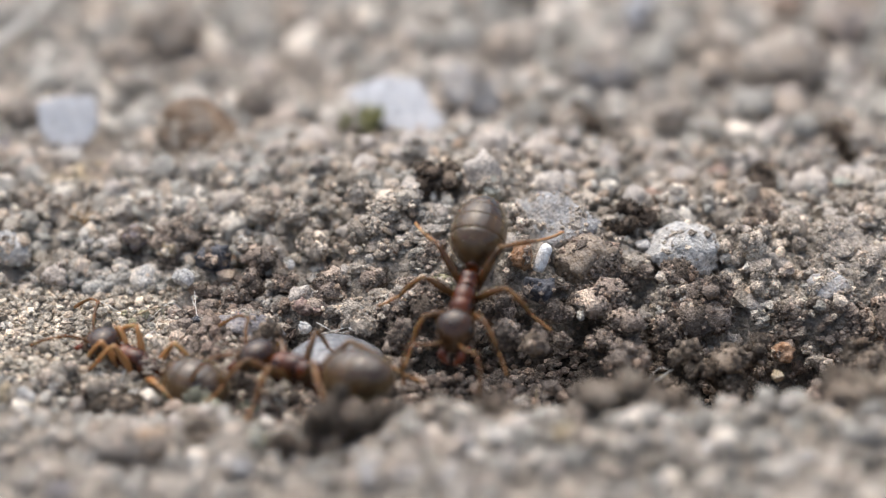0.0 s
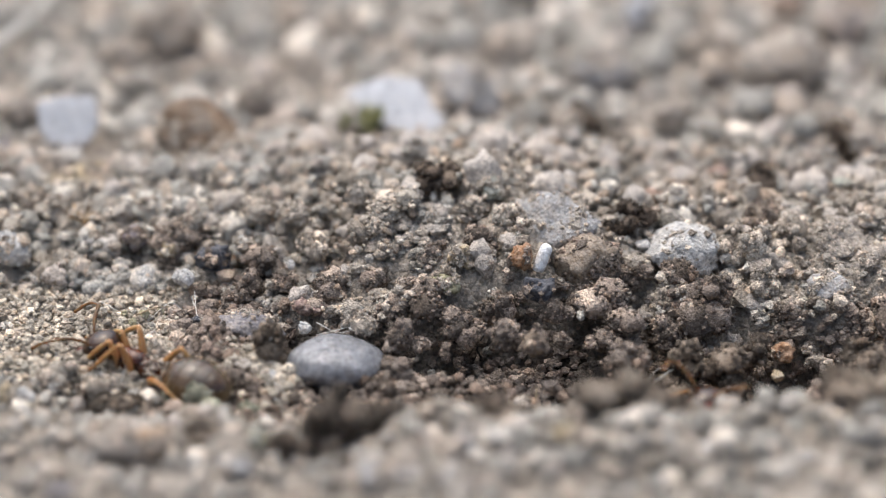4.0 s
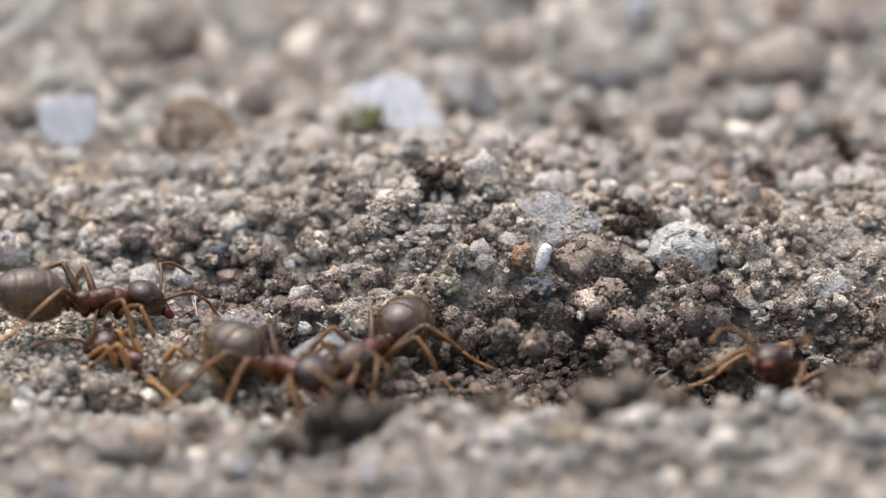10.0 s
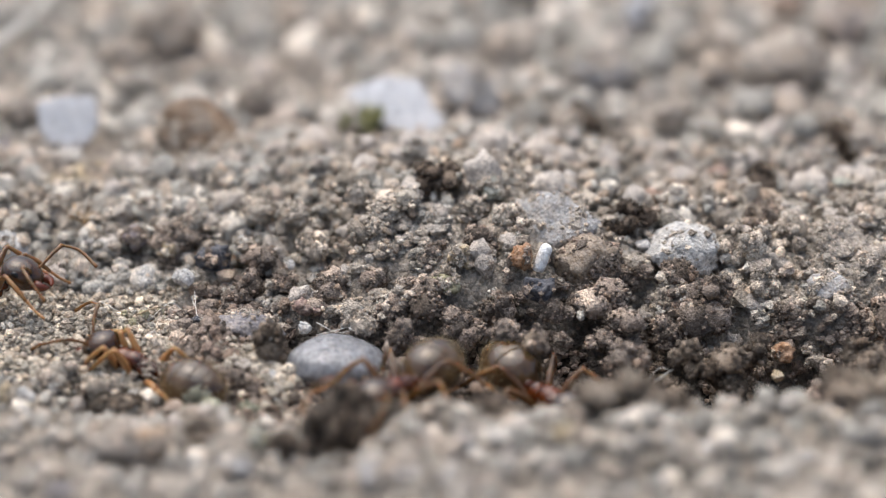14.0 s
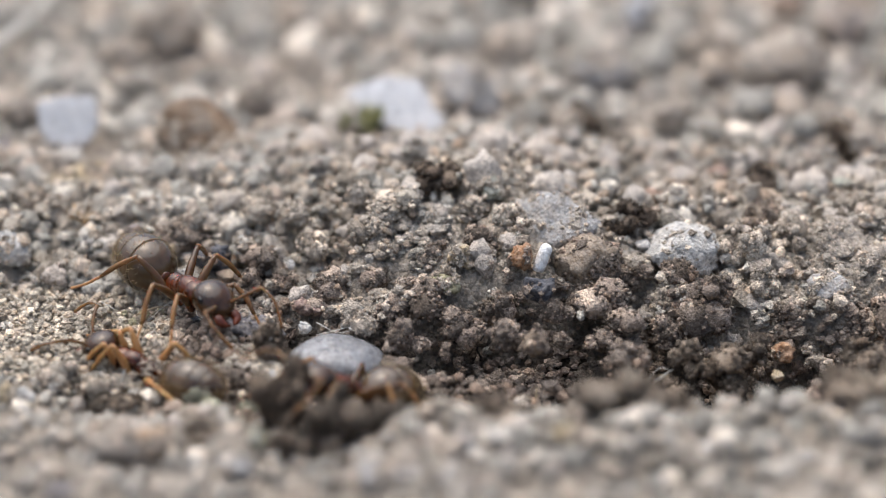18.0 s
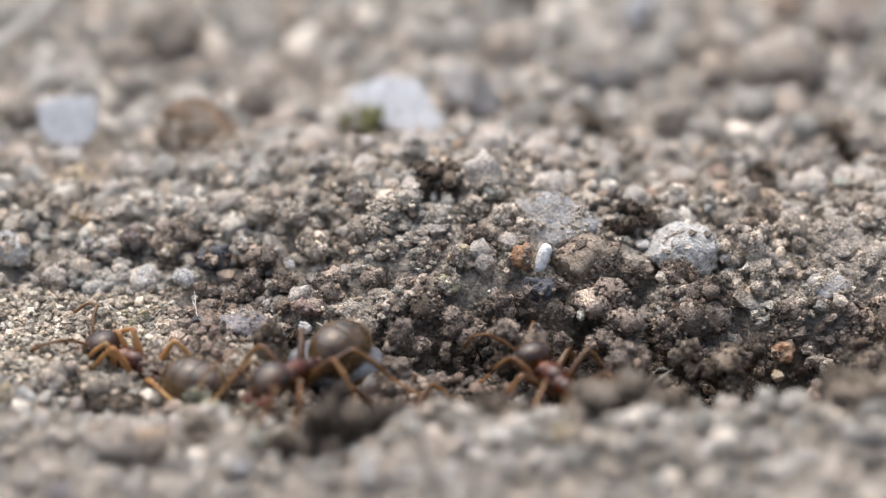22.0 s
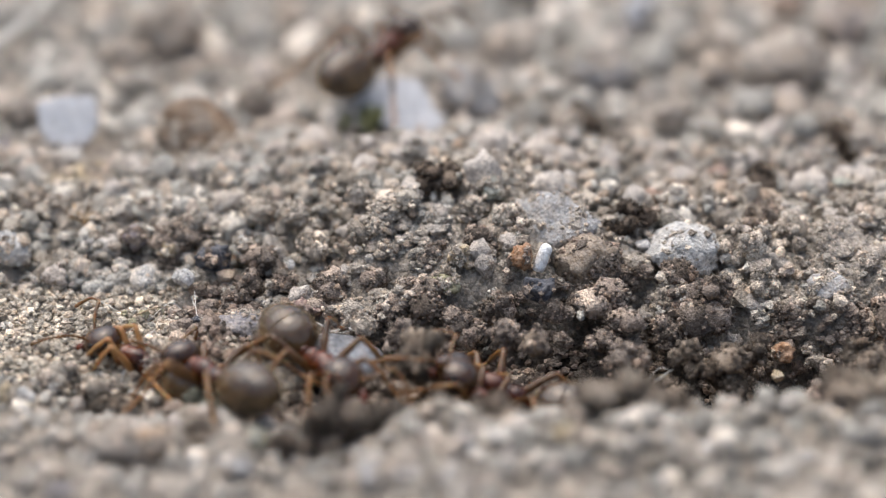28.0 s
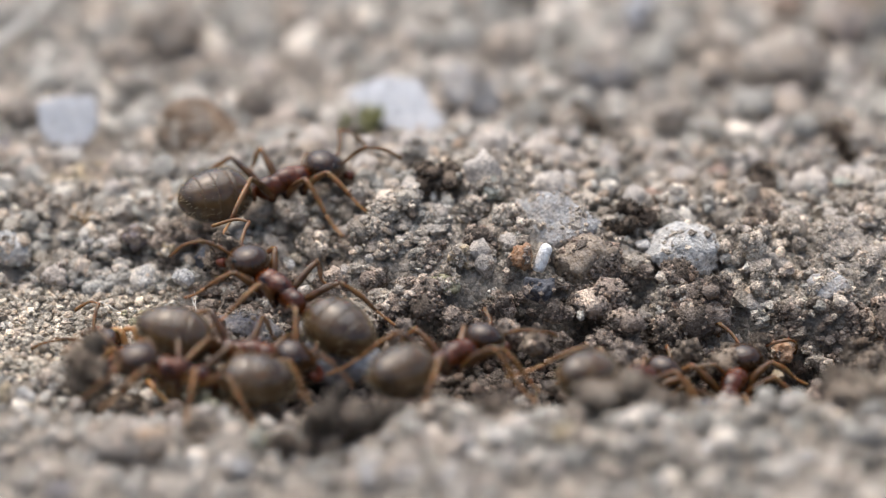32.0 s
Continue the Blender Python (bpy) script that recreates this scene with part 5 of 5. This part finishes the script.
def dust(ant, seed):
    """Soil grains that lie on the sunken ant."""
    r, (gv, gt), spots, faces = np.random.default_rng(seed), gem(), [], []
    for k in range(130):
        far, turn = r.uniform(-2.2, 1.1), r.uniform(0.1, math.pi - 0.1)
        wide = 0.52 * math.sqrt(max(1 - ((far + 1.52) / 0.82) ** 2, 0)) if far < -0.75 else 0.28 if far < 0.7 else 0.36
        if wide > 0.1:
            faces.append(gt + 6 * len(spots))
            spots.append(gv * r.uniform(0.6, 1.3, (6, 1)) @ turns(r, 1)[0].T * r.uniform(0.03, 0.09) + np.array([far, math.cos(turn) * wide, 0.7 + math.sin(turn) * wide * 0.9]))
    ob = new("clinging_soil", quick_mesh("clinging_soil", np.concatenate(spots), np.concatenate(faces), dry_clod))
    ob.parent = ant
    tagged(ob, "beige soil grains clinging to the body")


def feel(ant, seed):
    """Feelers that wave slowly."""
    r = random.Random(seed)
    head = next(o for o in ant.children if o.name.startswith("head"))
    for k, o in enumerate(c for c in head.children if c.name.startswith("antenna")):
        side, rows = (1, -1)[k], []
        joint = Vector((1.5, side * 0.14, 0.88)) * MM
        for i in range(0, 65):
            m = Matrix.Translation(joint) @ Euler((radians(r.uniform(-14, 14)), radians(r.uniform(-16, 22)), radians(r.uniform(-18, 18)))).to_matrix().to_4x4() @ Matrix.Translation(-joint)
            rows.append((i * 0.5, m))
        walk(o, rows)


def haul(rows, start, end, ahead, up, size, tone, seed, label):
    """A clod that an ant carries in its jaws from start to end; it lies still before and after."""
    v, t = clod_shape(seed + 800, 50, 0.13, 2, 12, 330, 1.15)
    ob = tagged(new("soil_clod", shaped("soil_clod", v / 0.95, t, TONE[tone], (size, size * 0.9, size))), label, "soil clod", "clods of soil")
    held = [(t, m @ Matrix.Translation((ahead * MM, 0, up * MM))) for t, m in rows if start <= t <= end]
    if start > 30:
        # it lies on the ground until it is taken up
        place = held[0][1].translation / MM
        low = pose(place.x * MM, place.y * MM, (float(height(place.x, place.y)) + 0.4 * size) * MM)
        held.insert(0, (start - 0.5, low))
    held.insert(0, (0.0, held[0][1]))
    if held[-1][0] < 32:
        held.append((32.0, held[-1][1]))
    walk(ob, [h for i, h in enumerate(held) if i == 0 or h[0] > held[i - 1][0]])


first_ant, sunk_ant = build_ant(), build_ant(True)
ants = []


def march(label, rows, size=1.0, one=None):
    """One ant along its rows, held still before the first and after the last."""
    rows = sorted(rows, key=lambda r: r[0])
    if rows[0][0] > 0:
        rows.insert(0, (0.0, rows[0][1]))
    if rows[-1][0] < 32:
        rows.append((32.0, rows[-1][1]))
    ant = one or (first_ant if not ants else copy_thing(first_ant, Matrix()))
    ant.scale = (size, size, size)
    ants.append(ant)
    tagged(ant, label, "ant", "ants at the nest")
    return ant, rows


def motions():
    crew = []
    crew.append(march("dark brown ant climbing head first down the heap", [
        step(0, 0.61, -4.93, 0.76, -104, -33), step(0.5, 0.91, -5.99, -0.75, -89, -17), step(1, 0.87, -6.95, -1.45, -92, -16),
        step(1.5, 0.84, -6.95, -1.59, -91, -16), step(2, 0.92, -7.13, -2.52, -94, -10), step(2.6, 1.08, -6.72, -4.14, -95, -10)], 1))
    crew.append(march("blurred brown ant in the trench beside a grey pebble", [
        step(0, -3.07, -7.37, -0.33, 148, -6), step(0.5, -3.25, -7.35, -0.55, 145, -3), step(1, -4.34, -7.58, -0.33, 128, -4),
        step(1.5, -4.90, -7.51, -0.43, 145, 2), step(2.5, -4.70, -7.54, -0.54, 139, -1), step(3, -4.04, -7.53, -0.66, 112, -7),
        step(3.5, -3.65, -7.31, -2.37, 115, -6), step(4.2, -3.25, -7.30, -4.21, 118, -5)], 1))
    crew.append(march("dusty ant half sunk in sandy soil with drawn-up legs", [
        step(0, -6.72, -5.6, -0.9, 148, 7, -12), step(2, -6.7, -5.6, -0.95, 149, 6, -10), step(9, -6.72, -5.59, -0.98, 147, 7, -12), step(18, -6.72, -5.59, -0.96, 147, 5, -13),
        step(26, -6.7, -5.6, -0.96, 149, 6, -11), step(28, -6.7, -5.6, -0.88, 148, 7, -12), step(32, -6.7, -5.6, -0.94, 148, 6, -12)], 0.95, sunk_ant))
    crew.append(march("dark shining ant waiting in a dark hole of the heap", [
        step(2.2, 6.05, -6.46, -3.36, -141, 12), step(3, 5.86, -6.72, -2.20, -119, 44), step(3.5, 5.86, -6.72, -2.06, -119, 44),
        step(5.5, 7.05, -6.72, -1.89, -119, 44), step(6, 7.24, -6.72, -1.70, -119, 44), step(6.5, 7.08, -6.72, -1.56, -119, 44),
        step(7, 7.16, -6.72, -1.19, -119, 43), step(7.5, 6.87, -6.72, -1.27, -119, 44), step(8, 7.14, -6.72, -1.33, -119, 44),
        step(8.5, 7.21, -6.72, -1.54, -119, 44), step(9, 7.17, -6.72, -1.61, -119, 44), step(9.5, 7.30, -6.72, -1.30, -119, 44),
        step(10, 7.34, -6.72, -0.99, -118, 43), step(10.5, 7.19, -6.72, -1.07, -119, 43), step(11, 7.20, -6.72, -0.57, -118, 43),
        step(11.5, 7.28, -6.72, -0.85, -118, 43), step(12, 7.20, -6.72, -0.56, -118, 43), step(12.5, 7.25, -6.72, -0.74, -118, 43),
        step(13, 7.21, -6.72, -1.05, -119, 43), step(13.2, 7.65, -6.51, -1.96, -180, 24), step(13.4, 8.08, -6.30, -2.88, 118, 4),
        step(14.2, 8.31, -6.35, -4.53, 112, -0), step(27, 2.02, -6.72, -4.53, 68, -6), step(28.5, 2.76, -6.70, -2.36, 42, -8),
        step(29, 2.73, -6.67, -1.63, 34, -5), step(29.5, 4.06, -6.34, -1.38, 68, 9), step(30, 5.02, -6.23, -1.13, 70, 9),
        step(30.5, 5.36, -6.24, -1.55, 72, 9), step(31, 5.70, -6.15, -1.50, 73, 8), step(31.5, 5.88, -6.17, -1.13, 71, 6),
        step(32, 6.42, -6.17, -1.40, 70, 7)], 1))
    crew.append(march("red-brown ant walking along the trench", [
        step(6.4, -16.32, -4.48, -0.10, 36, -10), step(7, -8.95, -4.75, -0.10, 34, -10), step(7.5, -9.69, -5.09, -0.10, 34, -11),
        step(8, -5.02, -6.56, -0.33, -30, -2), step(8.5, -3.54, -6.86, -0.59, -39, -1), step(9, -2.06, -6.95, -1.40, -43, -1),
        step(9.5, -0.94, -7.00, -2.90, -56, 4)], 1))
    crew.append(march("brown ant climbing the heap with spread legs", [
        step(6.2, 0.32, -6.34, -3.66, 99, 25), step(6.6, 0.21, -6.44, -2.02, 103, 17), step(7, -0.00, -5.97, -0.19, 110, 23),
        step(7.5, -1.62, -5.18, 0.06, 130, 19), step(8, -3.10, -2.14, 0.63, 121, 21), step(8.5, -3.77, -2.68, 0.49, 134, 7),
        step(9, -3.82, -2.94, 0.42, 135, 9), step(9.5, -2.92, -4.13, 0.26, 130, 12), step(9.8, -1.81, -5.44, -0.12, 152, -12),
        step(9.9, -1.67, -5.68, -0.33, 199, -5), step(10, -1.52, -5.92, -0.53, -115, 3), step(10.5, -1.48, -6.77, -1.76, -106, 1),
        step(11, -0.84, -6.77, -3.31, -101, 2)], 1))
    crew.append(march("red-brown ant hurrying from the sand onto the heap", [
        step(8, -16.43, -0.94, 0.13, 47, 3), step(8.5, -9.32, -1.24, 0.03, 53, -0), step(9, -8.79, -1.59, -0.09, 33, 4),
        step(9.5, -9.36, -3.40, -0.08, 30, -15), step(10, -7.98, -4.29, -0.09, 18, -12), step(10.5, -7.50, -4.46, -0.12, -40, 4),
        step(11, -4.55, -2.58, 0.01, 24, 2), step(11.5, -3.39, -2.95, -0.02, -36, 8), step(12, -1.73, -5.55, -0.30, -33, -18),
        step(12.5, 0.72, -6.69, -1.73, -65, 3), step(13, 1.50, -6.72, -3.20, -65, 6)], 1))
    crew.append(march("blurred brown ant entering the trench", [
        step(8.4, -15.81, -7.24, -0.14, -34, 10), step(9, -9.45, -6.92, -0.30, -29, 7), step(9.5, -5.31, -6.88, -0.37, -46, 1),
        step(10, -3.54, -7.10, -0.43, -46, 4), step(10.5, -2.27, -7.17, -1.15, -52, 1), step(11, -0.66, -7.19, -1.17, -58, 3),
        step(11.5, 0.34, -7.17, -2.29, -66, 2), step(12, 0.97, -7.28, -3.62, -62, 11)], 1))
    crew.append(march("grey-brown ant searching over the sandy floor", [
        step(10.4, -16.41, -4.63, -0.10, 26, -9), step(11, -10.56, -4.64, -0.10, 28, -10), step(11.5, -10.57, -3.40, -0.12, 35, -3),
        step(12, -6.91, -3.94, -0.11, -24, -7), step(12.5, -6.82, -4.89, -0.10, -55, -9), step(13, -8.11, -3.83, -0.12, -26, 0),
        step(13.5, -9.08, -3.74, -0.12, -22, 13), step(14, -10.45, -3.16, -0.11, -23, 12), step(14.5, -10.49, -4.40, -0.12, -27, 5),
        step(15.2, -16.42, -4.40, -0.12, -31, 10)], 1))
    crew.append(march("blurred ant dragging a dark clod along the trench lip", [
        step(11, 1.59, -7.62, -3.00, 123, 2), step(11.5, 0.96, -7.56, -0.81, 107, 7), step(12, 1.18, -7.65, -0.50, 114, -1),
        step(12.5, 0.74, -7.78, -0.11, 118, -3), step(12.75, 0.43, -7.80, -0.08, 154, 4), step(13, 0.12, -7.82, -0.04, -169, 11),
        step(13.5, -1.08, -8.07, -0.28, -129, 11), step(14, -0.98, -8.02, -0.50, -119, 6), step(14.5, -0.53, -8.07, -0.33, -127, 11),
        step(16.5, -1.13, -8.02, -0.37, -129, 26), step(17, -1.78, -7.91, -0.53, -131, 26), step(17.5, -1.96, -7.91, -0.53, -131, 26),
        step(18, -2.29, -7.89, -0.61, -132, 24), step(18.5, -3.19, -7.69, -0.60, -147, 17), step(19, -3.31, -7.52, -0.60, -143, 7),
        step(19.5, -3.85, -7.51, -0.55, -149, 21), step(20, -6.34, -7.48, -0.42, -124, 11), step(20.5, -8.78, -8.08, -0.30, -126, 21),
        step(21, -10.66, -7.95, -0.05, -140, 10), step(21.6, -17.35, -7.95, -0.05, -141, 10)], 1))
    crew.append(march("dark ant disappearing into the dug hole", [
        step(12.3, 2.22, -6.77, -4.10, 62, 7), step(13, 3.77, -6.40, -0.44, 29, 4), step(13.5, 2.69, -6.76, -0.76, 49, -12),
        step(13.75, 2.47, -6.76, -1.02, -6, -6), step(14, 2.25, -6.75, -1.28, -61, -0), step(14.5, 2.27, -6.71, -1.82, -63, -4),
        step(15.2, 2.50, -6.79, -3.66, -65, 3)], 1))
    crew.append(march("large grey-brown ant stepping over the sandy floor", [
        step(15.6, -17.06, -2.84, -0.09, 28, -12), step(16.5, -9.75, -3.04, -0.09, 27, -10), step(17, -6.87, -0.85, 0.19, 35, 5),
        step(17.5, -6.77, -1.13, 0.12, 40, -1), step(17.75, -6.34, -2.35, 0.01, -6, -1), step(18, -5.91, -3.57, -0.11, -52, -1),
        step(18.5, -5.04, -4.11, -0.11, -52, 3), step(19, -1.71, -6.55, -1.07, -65, -0), step(19.5, -0.83, -6.71, -2.10, -77, -3),
        step(20, -0.32, -6.78, -3.63, -77, 3)], 1.05))
    crew.append(march("grey-brown ant with a raised hind body", [
        step(19, -16.83, -2.58, -0.10, 35, -6), step(19.5, -9.66, -2.82, -0.10, 37, -5), step(19.75, -6.89, -3.34, -0.06, -4, -5),
        step(20, -4.12, -3.85, -0.02, -44, -4), step(20.5, -1.36, -6.48, -0.33, -45, 12), step(21, 0.24, -6.79, -1.72, -61, 3),
        step(21.5, 1.03, -6.77, -3.35, -69, 2)], 1.05))
    crew.append(march("red-brown ant following the others along the trench", [
        step(18.9, -17.00, -5.61, -0.10, 32, -10), step(19.5, -10.23, -5.61, -0.10, 32, -10), step(20, -8.28, -5.26, -0.11, 30, -8),
        step(20.5, -7.86, -5.39, -0.12, 28, -6), step(21, -4.05, -6.64, -0.34, -40, -4), step(21.5, -2.70, -6.93, -0.28, -31, 9),
        step(22, -0.93, -7.00, -1.64, -56, 4), step(22.5, 0.04, -7.03, -3.33, -68, 6)], 1))
    crew.append(march("blurred brown ant coming out along the trench lip", [
        step(20, 1.27, -7.50, -3.35, -136, 40), step(20.5, -0.22, -7.55, -0.13, -129, 41), step(21, -0.08, -7.65, -0.20, -151, 12),
        step(21.5, -0.49, -7.66, -0.67, -145, 12), step(22, -3.15, -7.00, -0.56, -123, 4), step(22.5, -6.78, -6.69, 0.24, -138, 14),
        step(23, -10.58, -6.48, 0.21, -150, 17), step(23.5, -17.56, -6.47, 0.31, -150, 15)], 1))
    crew.append(march("blurred ant hauling a clod past the pebble", [
        step(21.3, 2.69, -7.03, -3.59, 121, 1), step(22, 2.54, -6.84, -0.90, 120, 0), step(22.5, -2.56, -7.52, -0.41, 123, -7),
        step(23, -3.21, -7.47, 0.03, 152, -7), step(23.5, -6.05, -7.41, 0.16, 164, 1), step(24, -7.88, -8.11, -0.00, 148, -12),
        step(24.5, -8.42, -8.13, -0.07, 148, -15), step(25, -8.50, -8.11, 0.08, 148, -12), step(25.5, -9.97, -8.12, -0.48, 148, -14),
        step(26.2, -17.12, -8.11, -0.50, 149, -13)], 1))
    crew.append(march("golden-edged brown ant leaving the trench", [
        step(22.7, -1.93, -6.95, -3.43, 169, 24), step(23.5, -2.90, -7.06, -0.81, -127, 10), step(24, -3.69, -6.78, -0.15, 173, 15),
        step(24.5, -6.77, -6.44, 0.06, -166, 18), step(25, -10.28, -6.35, 0.36, -153, 12), step(25.6, -17.60, -6.35, 0.34, -153, 13)], 1))
    crew.append(march("dark ant walking off over the level ground", [
        step(23.8, -16.45, -1.32, 0.00, 29, -1), step(24.5, -9.06, -1.18, 0.07, 41, -5), step(24.75, -9.19, -0.01, 0.46, 61, 13),
        step(25, -9.71, 1.32, 0.57, 95, 21), step(25.5, -9.66, 1.40, 0.57, 89, 20), step(26.5, -7.46, 3.62, 1.04, 54, 8),
        step(27.5, -3.55, 4.12, 1.65, 46, -7), step(28, -1.56, 7.30, 1.46, 59, 3), step(28.5, 0.83, 7.53, 1.48, 24, -11),
        step(29, 2.91, 10.94, 0.91, 47, -12), step(29.5, 3.30, 11.24, 0.91, 35, -12), step(30, 3.94, 11.95, 0.91, 63, -12),
        step(30.5, 7.18, 13.12, 0.92, 49, -13), step(31, 9.11, 13.61, 0.92, 45, -13), step(31.8, 12.96, 14.84, 0.91, 40, -13)], 1.05))
    crew.append(march("red-brown ant creeping over the sandy floor", [
        step(24.4, -16.58, -3.33, -0.10, 24, -10), step(25, -9.33, -3.36, -0.10, 26, -10), step(25.5, -7.15, -4.24, -0.12, -36, -5),
        step(26.5, -4.70, -5.90, -0.43, -52, 11), step(27.5, -4.08, -6.75, -0.22, -46, -2), step(28, -2.73, -6.75, -0.44, -61, -1),
        step(28.5, -2.30, -6.87, -0.77, -64, 1), step(29, -1.93, -6.98, -1.04, -64, 2), step(29.5, -1.54, -6.92, -2.02, -67, -3),
        step(30, -0.94, -7.09, -3.44, -68, 12)], 1))
    crew.append(march("blurred dark ant crawling beside the sunken ant", [
        step(26.6, -2.20, -7.36, -3.51, 118, -11), step(27.5, -4.62, -7.28, -0.63, 132, -4), step(28, -5.06, -7.31, -0.51, 128, -7),
        step(28.5, -4.71, -7.25, -0.48, 127, -1), step(29, -5.04, -7.29, -0.10, 138, -7), step(29.25, -6.22, -7.72, 0.12, 178, 1),
        step(29.5, -7.41, -8.15, 0.35, -142, 10), step(30, -8.99, -8.14, -0.20, -138, 8), step(30.5, -9.75, -8.18, -0.54, -138, 13),
        step(31, -9.16, -8.19, -0.48, -144, 15), step(31.6, -17.03, -8.18, -0.47, -144, 15)], 1))
    crew.append(march("brown ant with a pale-ringed hind body leaving the hole", [
        step(27.4, 1.9, -6.75, -3.6, 160, 14), step(28.0, 1.13, -6.68, -1.19, 168, 14), step(28.15, 0.60, -6.48, -0.87, 166, 14), step(28.3, 0.23, -6.40, -0.73, 168, 8), step(28.5, -0.73, -6.14, 0.08, 131, 9), step(29, -1.19, -5.88, 0.56, 140, 18),
        step(29.5, -1.53, -5.88, 0.60, 138, 18), step(30, -1.98, -4.48, 0.37, 142, 20), step(30.5, -2.29, -4.61, 0.42, 153, 30),
        step(31, -2.27, -5.25, 0.34, 154, 21), step(31.5, -2.25, -5.61, 0.19, 168, 26), step(32, -3.69, -4.78, 0.36, 141, 16)], 1.05))
    crew.append(march("blurred brown ant dragging a clod along the trench lip", [
        step(27.3, 1.2, -7.5, -3.4, 160, 40), step(27.7, 0.30, -7.35, -1.57, 160, 45), step(28.0, 0.68, -7.39, -1.20, 162, 38), step(28.3, 0.94, -7.39, -1.34, 164, 42), step(28.5, 0.73, -7.23, -1.62, 150, 58), step(28.75, -0.42, -7.32, -1.09, 150, 38), step(29.1, -0.11, -7.32, -1.17, 150, 38), step(29.4, 0.29, -7.29, -1.02, 152, 48), step(29.7, -0.45, -7.45, -0.55, 178, 42), step(30, -1.96, -7.36, -0.15, -155, 35), step(30.5, -3.10, -7.59, 0.00, -155, 21),
        step(31, -3.50, -7.70, -0.07, -155, 23), step(31.5, -5.08, -7.97, -0.23, -137, 12), step(32, -5.72, -8.02, -0.10, -172, 13)], 1))
    crew.append(march("red-brown ant striding over gravel towards the heap", [
        step(30.3, -17.44, -1.53, -0.05, 34, -3), step(31, -10.18, -0.84, 0.20, 44, -4), step(31.5, -7.04, -0.33, 0.42, 27, -4),
        step(32, -3.82, -0.31, 1.07, 27, 2)], 1.05))
    crew.append(march("grey-brown ant standing on the sandy floor", [
        step(28.8, -17.03, -5.32, -0.10, 32, -10), step(29.5, -9.81, -5.41, -0.08, 31, -15), step(30, -8.40, -3.66, -0.12, 35, 1),
        step(30.5, -8.04, -3.39, -0.11, 24, -9), step(31, -7.91, -4.46, -0.11, 36, -8), step(31.25, -7.96, -5.27, -0.13, -5, -1),
        step(31.5, -8.00, -6.08, -0.15, -47, 6), step(32, -4.55, -6.68, -0.20, -5, -12)], 1))
    crew.append(march("blurred brown ant hurrying into the trench", [
        step(28.6, -16.77, -6.63, -0.13, -34, 8), step(29.3, -10.35, -6.59, -0.29, -34, 3), step(30, -6.56, -6.56, -0.28, -42, 11),
        step(30.5, -6.56, -6.50, 0.00, -32, 4), step(31, -6.03, -6.56, 0.19, -26, 14), step(31.5, -2.57, -6.53, -0.44, -45, -15),
        step(31.75, -1.23, -6.76, -0.34, 2, -10), step(32, 0.11, -6.98, -0.24, 48, -5)], 1))
    crew.append(march("blurred ant on the near lip of the trench", [
        step(29.2, -5.71, -10.06, -2.61, 50, -8), step(30, -3.73, -10.95, 0.20, 56, -12), step(30.5, -3.01, -10.71, 0.37, 55, -8),
        step(30.75, -0.98, -11.17, 0.65, 14, -2), step(31, 1.03, -11.01, 0.61, -26, 3), step(31.25, 1.69, -9.69, -0.03, 13, -2),
        step(31.5, 2.39, -7.31, -1.20, 52, -7), step(32, 4.00, -7.11, -0.74, 47, -19)], 1))
    haul(crew[9][1], 11, 21.6, 2.05, 0.42, 0.9, "dark", 1, "dark clod gripped in an ant's jaws")
    haul(crew[15][1], 21.3, 26.2, 2.0, 0.5, 0.66, "dark", 2, "dark clod gripped in an ant's jaws")
    haul(crew[20][1], 31.5, 32, 2.05, 0.5, 0.55, "brown", 3, "brown clod gripped in an ant's jaws")
    haul(crew[21][1], 27.3, 32, 1.95, 0.55, 0.72, "brown", 4, "brown clod gripped in an ant's jaws")
    for k, (ant, rows) in enumerate(crew):
        walk(ant, rows)
        if k == 2:
            struggle(ant)
            dust(ant, 6)
            continue
        gait(ant, rows)
        feel(ant, k)


motions()
